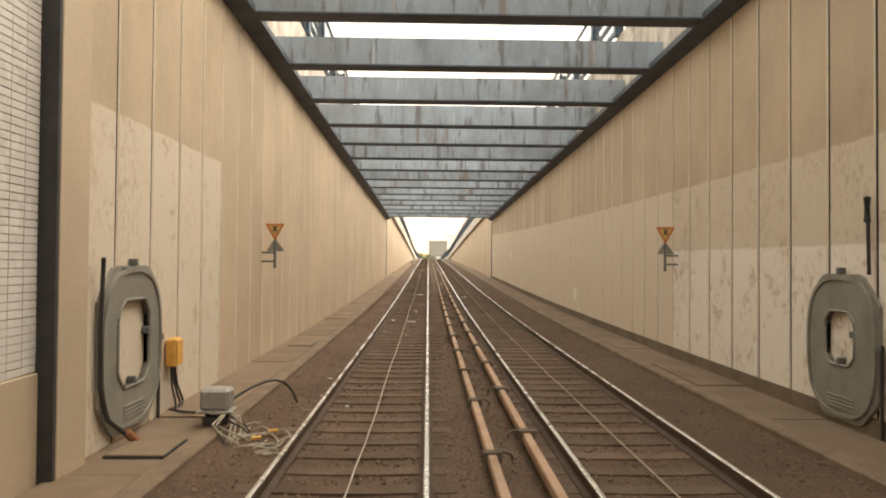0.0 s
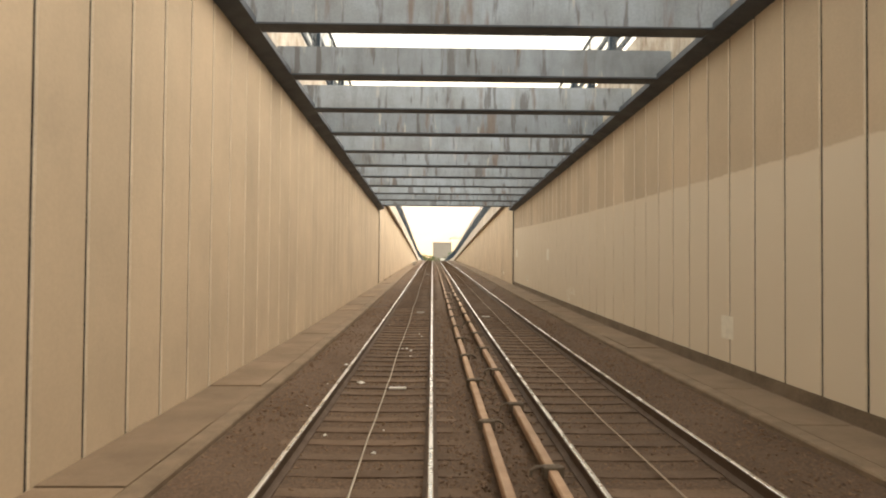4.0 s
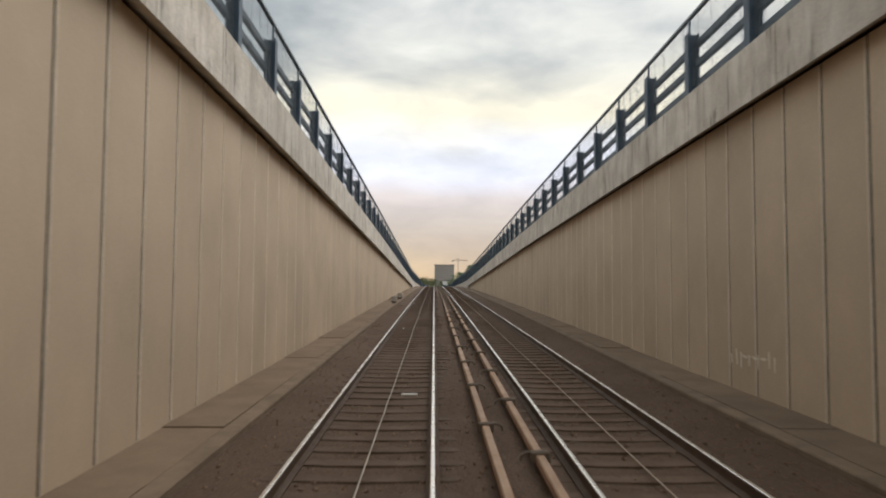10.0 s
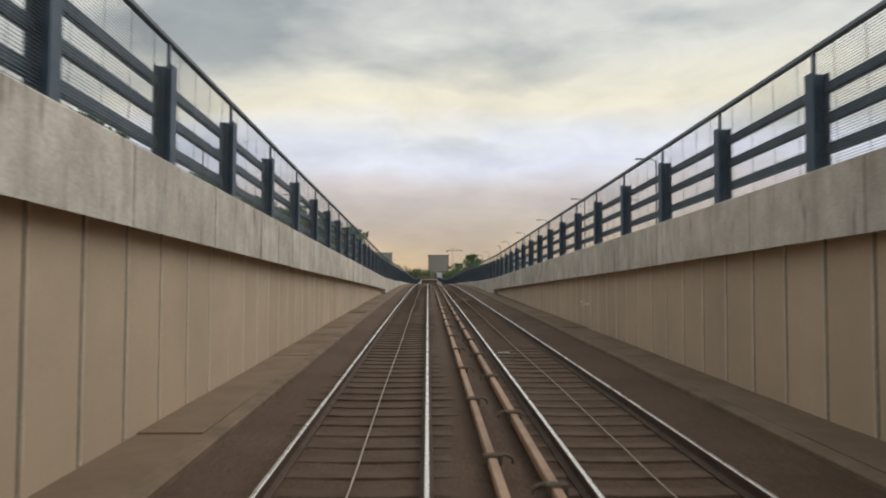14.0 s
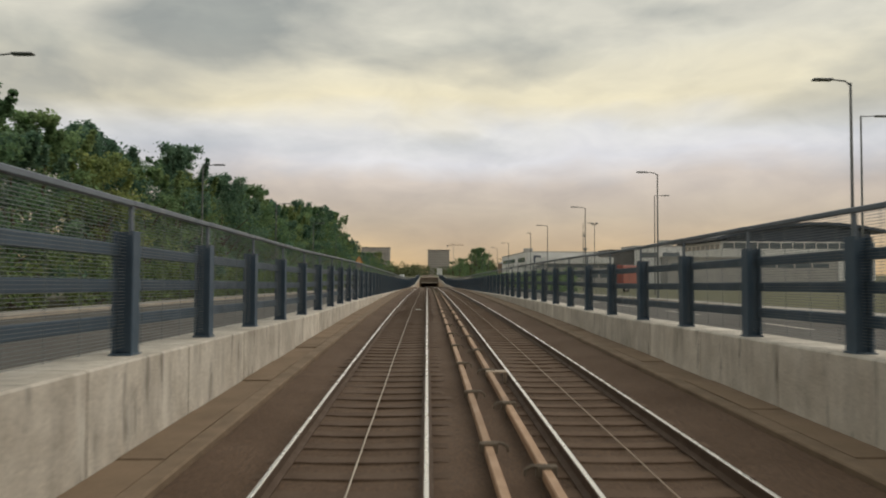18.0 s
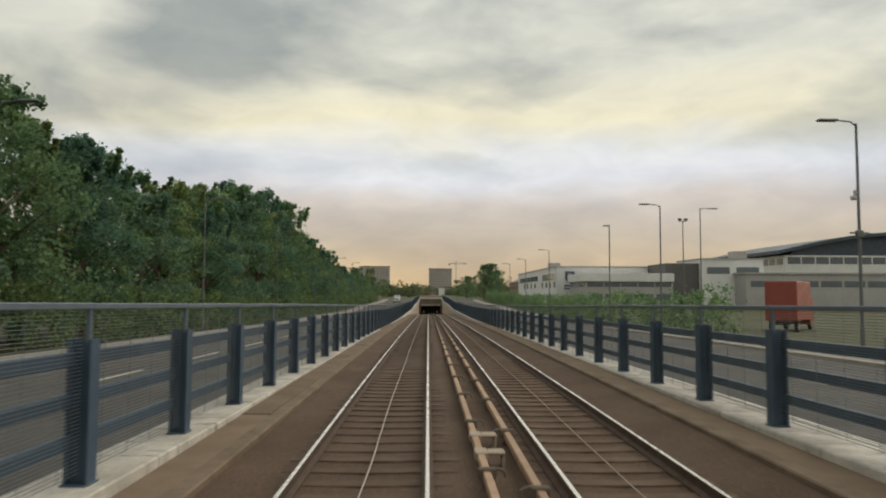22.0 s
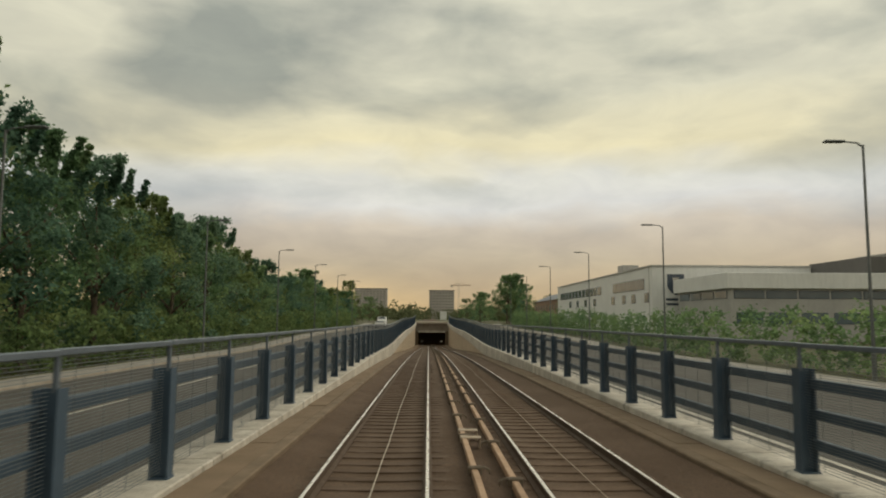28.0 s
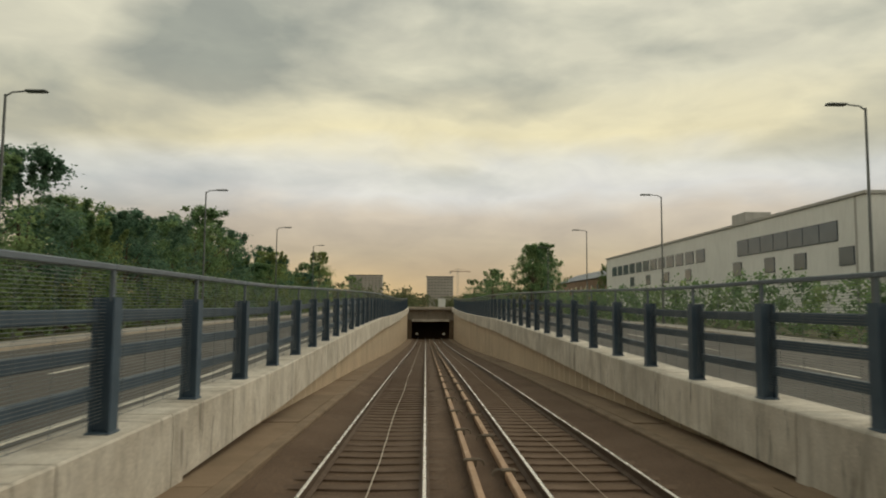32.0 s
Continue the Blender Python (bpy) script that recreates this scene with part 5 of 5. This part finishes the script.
def build_tower():
    t = thing("tower_block", "dark grey tower block far down the line", "tower block", at=(16.5, 1150, street_z(480) - 0.1))
    bm = bmesh.new()
    block(bm, (-15, 0, 0), (15, 24, 34), 0.2)
    part("wall", bm, M["tower"], t)
    bm = bmesh.new()
    block(bm, (-15.4, -0.4, 34.0), (15.4, 24.4, 34.9), 0.1)
    part("roof", bm, M["roofdark"], t)
    for r in range(9):
        for c in range(8):
            window(t, pose(-12.6 + c * 3.6, 0, 4.2 + r * 3.4), 2.4, 1.6, "farglass", "tower")
    c = thing("tower_crane", "thin tower crane behind the tower block", "crane", at=(40, 1230, street_z(480) - 0.1))
    bm = bmesh.new()
    for x in (-0.8, 0.8):
        for y in (-0.8, 0.8):
            tube(bm, [(x, y, 0), (x, y, 48)], 0.16, 4)
    part("mast", bm, M["greywall"], c)
    bm = bmesh.new()
    tube(bm, [(-10, 0, 44.5), (16, 0, 44.5)], 0.35, 4)
    tube(bm, [(-8, 0, 45), (0, 0, 48), (14, 0, 45)], 0.16, 4)
    part("jib", bm, M["brick"], c)
    bm = bmesh.new()
    block(bm, (-10, -1.0, 42.0), (-8, 1.0, 44.2))
    part("counterweight", bm, M["greywall"], c)
    w = thing("white_house", "small white block in front of the tower block", "house", at=(15.4, 1000, street_z(480) - 0.1))
    bm = bmesh.new()
    block(bm, (-3.2, 0, 0), (3.2, 8, 8), 0.1)
    part("wall", bm, M["white"], w)
    bm = bmesh.new()
    block(bm, (-3.4, -0.2, 8), (3.4, 8.2, 8.4))
    part("roof", bm, M["greywall"], w)
    b = thing("apartment_block", "grey slab block of flats above the far trees", "apartment block", at=(-89, 1400, street_z(480) - 0.1))
    bm = bmesh.new()
    block(bm, (-25, 0, 0), (25, 18, 46), 0.2)
    part("wall", bm, M["tower"], b)
    bm = bmesh.new()
    block(bm, (-25.4, -0.4, 46), (25.4, 18.4, 47))
    part("roof", bm, M["roofdark"], b)
    for r in range(11):
        for k in range(9):
            window(b, pose(-20.8 + k * 5.2, 0, 5 + r * 3.7), 3.0, 1.7, "farglass", "tower")


build_tower()
WEST = lambda x, y, z: pose(x, y, z, 0, 0, -90)  # a window in a wall that faces the line


def build_campus():
    y, z = 399.5, street_z(402) - 0.08
    b = thing("campus_building", "white rendered campus building with a dark crest and strip windows", "building", at=(33.4, y, z))
    bm = bmesh.new()
    block(bm, (0, 0, 0), (34, 76, 10.0), 0.08)
    part("wall", bm, M["white"], b)
    bm = bmesh.new()
    block(bm, (-0.15, -0.15, 10.0), (34.2, 76.2, 10.25))
    part("roof", bm, M["greywall"], b)
    bm = bmesh.new()
    block(bm, (3, 26.5, 10.25), (6, 30, 12.2), 0.05)
    part("plant_room", bm, M["greywall"], b)
    bm = bmesh.new()
    block(bm, (-0.03, 1.2, 0), (0.02, 1.45, 10.0))
    part("rainwater_pipe", bm, M["greywall"], b)
    for k in range(7):
        window(b, WEST(0, 5.0 + k * 2.6, 7.6), 2.45, 1.5)
    for k in range(12):
        window(b, WEST(0, 32 + k * 3.5, 7.6), 2.6, 1.4)
    for yy in (2.6, 9.5, 15, 22, 36, 44, 52, 60):
        window(b, WEST(0, yy, 5.5), 1.9, 1.3)
    for k in range(5):
        window(b, pose(13 + k * 4.2, 0, 7.4), 3.0, 1.3)
        window(b, pose(13 + k * 4.2, 0, 3.6), 3.0, 1.3)
    # crest as a plain dark shield, lettering as plain bars
    bm = bmesh.new()
    plate(bm, [(-1.25, 1.5), (1.25, 1.5), (1.25, -0.4), (0.7, -1.2), (0, -1.6), (-0.7, -1.2), (-1.25, -0.4)], 0.05, pose(3.5, -0.055, 7.4))
    crest = part("crest", bm, M["roofdark"], b, "dark shield-shaped crest")
    bm = bmesh.new()
    plate(bm, [(-0.5, 1.0), (0.5, 1.0), (0.32, 0.0), (0, -0.9), (-0.32, 0.0)], 0.02, pose(3.5, -0.08, 7.4))
    part("crest_centre", bm, M["galv"], crest)
    for row, w in ((5.2, 4.6), (4.5, 4.0)):
        bm = bmesh.new()
        block(bm, (2.0, -0.03, row - 0.17), (2.0 + w, 0.01, row + 0.17))
        part("lettering_bar", bm, M["roofdark"], b)

    z = street_z(380) - 0.1
    g = thing("campus_annex", "low grey annex with deep pale roof edge and dark windows", "building", at=(36.5, 380, z))
    high = 9.7 - z
    bm = bmesh.new()
    block(bm, (0, 0, 0), (20.2, 17.5, high - 1.9), 0.06)
    part("wall", bm, M["greywall"], g)
    bm = bmesh.new()
    block(bm, (-0.5, -0.5, high - 1.9), (20.3, 18, high), 0.05)
    part("roof", bm, M["white"], g, "deep pale roof edge")
    for k in range(5):
        window(g, pose(2.3 + k * 3.9, 0, high - 2.6), 3.5, 0.8)
        window(g, pose(2.3 + k * 3.9, 0, high - 5.4), 3.0, 1.2)
    for k in range(4):
        window(g, WEST(0, 2.5 + k * 4.1, high - 2.6), 3.5, 0.8)

    z = street_z(455) - 0.1
    s = thing("sports_hall", "large pale hall with a sweeping dark blue roof", "building", at=(121, 458, z))
    high = 21.0 - z
    bm = bmesh.new()
    block(bm, (1.2, 0, 0), (66, 60, high - 2.6), 0.05)
    part("wall", bm, M["white"], s)
    bm = bmesh.new()
    crown = [(-1.5 + 72 * k / 12, high - 1.0 + 6.4 * math.sin(math.pi * 0.84 * k / 12)) for k in range(13)]
    plate(bm, crown + [(x, h - 1.2) for x, h in crown[::-1]], 64.0, pose(0, -2.5, 0))
    gable = bmesh.new()
    plate(gable, [(x, h - 1.22) for x, h in crown[1:-1]] + [(64, high - 2.59), (3, high - 2.59)], 58.0, pose(0, 0.4, 0))
    part("gable", gable, M["roofdark"], s, "dark blue gable")
    part("roof", bm, M["roofdark"], s, "dark blue sweeping roof")
    for k in range(13):
        window(s, pose(4.4 + k * 4.9, 0, high - 4.4), 4.3, 2.2)
    for k in range(11):
        window(s, WEST(1.2, 3.5 + k * 5.2, high - 4.6), 4.2, 2.0)

    z = street_z(385) - 0.1
    w = thing("white_workshop", "white flat-roofed workshop with projecting bays and strip windows", "building", at=(65, 385, z))
    bm = bmesh.new()
    block(bm, (0, 0, 0), (15, 16, 13.2 - z), 0.06)
    part("wall", bm, M["white"], w)
    bm = bmesh.new()
    block(bm, (-0.15, -0.15, 13.2 - z), (15.15, 16.2, 13.5 - z))
    part("roof", bm, M["greywall"], w)
    bm = bmesh.new()
    block(bm, (-8, 1.0, 0), (-0.05, 15, 12.3 - z), 0.06)
    part("dark_block", bm, M["tower_dark"], w, "dark grey clad stair block")
    bm = bmesh.new()
    block(bm, (8, -6, 0), (60, -0.2, 9.6 - z), 0.06)
    part("low_wing", bm, M["greywall"], w)
    bm = bmesh.new()
    block(bm, (7.7, -6.3, 9.6 - z), (60.3, 0.2, 10.0 - z))
    part("roof", bm, M["greywall"], w)
    bm = bmesh.new()
    block(bm, (9.5, 3, 13.5 - z), (12.5, 7, 15.4 - z), 0.05)
    part("plant_room", bm, M["greywall"], w)
    window(w, pose(4.2, 0, 10.6 - z), 5.2, 1.4)
    window(w, pose(11.2, 0, 10.6 - z), 5.2, 1.4)
    for k in range(9):
        window(w, pose(11.5 + k * 5.4, -6, 7.4 - z), 4.6, 1.2)
    for k in range(2):
        window(w, WEST(-8, 4.5 + k * 6, 9.0 - z), 3.2, 1.2)

    h = thing("brick_terrace", "brown brick terrace of houses beyond the campus", "houses", at=(40, 500, street_z(480) - 0.1))
    bm = bmesh.new()
    block(bm, (0, 0, 0), (12, 60, 7.5), 0.05)
    part("wall", bm, M["brick"], h)
    bm = bmesh.new()
    plate(bm, [(-0.4, 7.5), (6, 10.2), (12.4, 7.5)], 60.6, pose(0, -0.3, 0))
    part("roof", bm, M["roofdark"], h)
    for k in range(10):
        for zz in (2.0, 5.2):
            window(h, WEST(0, 4 + k * 5.6, zz), 1.5, 1.4)
    for k in range(3):
        window(h, pose(2.2 + k * 3.6, 0, 5.2), 1.4, 1.4)


build_campus()


# ---- road things ----
def build_vehicle(x, y, long, high, paint, label, name, turn):
    car = thing(name, label, "vehicle", at=(x, y, street_z(y)))
    car.rotation_euler = (math.atan2(street_z(y + 1) - street_z(y - 1), 2) * (1 if turn == 0 else -1), 0, radians(turn))
    half = long / 2
    if high < 1.7:
        side = [(-half, 0.35), (-half, 0.85), (-half * 0.9, 0.98), (-half * 0.62, 1.05), (-half * 0.38, high), (half * 0.42, high), (half * 0.72, 1.0), (half, 0.9), (half, 0.35)]
    else:
        side = [(-half, 0.35), (-half, high), (half * 0.45, high), (half * 0.72, 1.35), (half, 1.1), (half, 0.35)]
    bm = bmesh.new()
    plate(bm, side, 1.76, pose(0.88, 0, 0, 0, 0, 90))
    bmesh.ops.bevel(bm, geom=list(bm.edges), offset=0.05, segments=2, affect="EDGES")
    part("body", bm, paint, car)
    for s in (-0.885, 0.865):
        bm = bmesh.new()
        block(bm, (s, -half * 0.5 if high < 1.7 else half * 0.1, high - 0.42), (s + 0.02, half * 0.5, high - 0.10), 0.008)
        part("side_window", bm, M["glass"], car)
        for w in (-half * 0.62, half * 0.62):
            bm = bmesh.new()
            bmesh.ops.create_cone(bm, cap_ends=True, segments=20, radius1=0.33, radius2=0.33, depth=0.22, matrix=pose(s * 0.92, w, 0.33, 0, 90, 0))
            wheel = part("wheel", bm, M["cable"], car)
            bm = bmesh.new()
            bmesh.ops.create_cone(bm, cap_ends=True, segments=16, radius1=0.2, radius2=0.18, depth=0.24, matrix=pose(s * 0.92, w, 0.33, 0, 90, 0))
            part("rim", bm, M["galv"], wheel)
    bm = bmesh.new()
    block(bm, (-0.7, half * 0.5, high - 0.5), (0.7, half * 0.5 + 0.05, high - 0.12), 0.01, pose(0, 0.12, 0.05, 0, 0, 0))
    part("windscreen", bm, M["glass"], car)
    for s in (-0.65, 0.65):
        bm = bmesh.new()
        block(bm, (s - 0.14, half - 0.02, 0.65), (s + 0.14, half + 0.03, 0.8), 0.01)
        part("headlight", bm, M["signface"], car)


build_vehicle(-9.0, 440, 4.2, 1.48, M["greywall"], "silver hatchback car on the road", "car", 180)
build_vehicle(-9.2, 449, 4.9, 2.2, M["white"], "white panel van on the road", "van", 180)


def build_lorry():
    x, y = 32.6, 281.0
    z = street_z(y) - 0.06
    lorry = thing("box_lorry", "tall red box lorry standing beyond the hedge", "lorry", at=(x, y, z))
    lorry.rotation_euler = (0, 0, radians(-38))
    bm = bmesh.new()
    block(bm, (-1.25, -3.6, 0.95), (1.25, 2.6, 4.3), 0.06)
    part("box_body", bm, M["red"], lorry)
    bm = bmesh.new()
    plate(bm, [(2.7, 0.5), (4.5, 0.5), (4.5, 1.6), (4.2, 2.9), (2.7, 2.9)], 2.3, pose(1.15, 0, 0, 0, 0, 90))
    bmesh.ops.bevel(bm, geom=list(bm.edges), offset=0.05, segments=2, affect="EDGES")
    part("cab", bm, M["red"], lorry)
    bm = bmesh.new()
    block(bm, (-0.5, -3.5, 0.6), (0.5, 4.0, 0.94), 0.02)
    part("chassis", bm, M["cable"], lorry)
    for sx in (-1.0, 1.0):
        for w in (-2.4, 3.4):
            bm = bmesh.new()
            bmesh.ops.create_cone(bm, cap_ends=True, segments=20, radius1=0.48, radius2=0.48, depth=0.28, matrix=pose(sx, w, 0.48, 0, 90, 0))
            wheel = part("wheel", bm, M["cable"], lorry)
            bm = bmesh.new()
            bmesh.ops.create_cone(bm, cap_ends=True, segments=16, radius1=0.27, radius2=0.25, depth=0.30, matrix=pose(sx, w, 0.48, 0, 90, 0))
            part("rim", bm, M["galv"], wheel)


build_lorry()


def build_coping_sign():
    x, y = -2.86, 204.9
    s = thing("trackside_sign", "small orange warning triangle on a thin pole on the coping", "sign", at=(x, y, cope_top(y)))
    bm = bmesh.new()
    tube(bm, [(0, 0, -0.02), (0, 0, 2.16)], 0.025, 8)
    part("pole", bm, M["lampgrey"], s)
    bm = bmesh.new()
    plate(bm, [(-0.19, 1.84), (0.19, 1.84), (0.20, 1.86), (0.015, 2.19), (-0.015, 2.19), (-0.20, 1.86)], 0.012, pose(0, -0.045, 0))
    board = part("board", bm, M["signred"], s, "orange-bordered triangle, point up")
    bm = bmesh.new()
    plate(bm, [(-0.125, 1.885), (0.125, 1.885), (0, 2.11)], 0.004, pose(0, -0.05, 0))
    part("face", bm, M["signyellow"], board)
    bm = bmesh.new()
    block(bm, (-0.016, -0.056, 1.91), (0.016, -0.051, 2.03))
    part("symbol_bar", bm, M["dark"], board)
    bm = bmesh.new()
    plate(bm, [(-0.17, 1.80), (0.17, 1.80), (0.13, 1.60), (-0.13, 1.60)], 0.012, pose(0, -0.045, 0))
    part("lower_plate", bm, M["plate"], s)
    bm = bmesh.new()
    block(bm, (-0.08, -0.08, -0.01), (0.08, 0.08, 0.015))
    part("foot_plate", bm, M["galv"], s)


build_coping_sign()
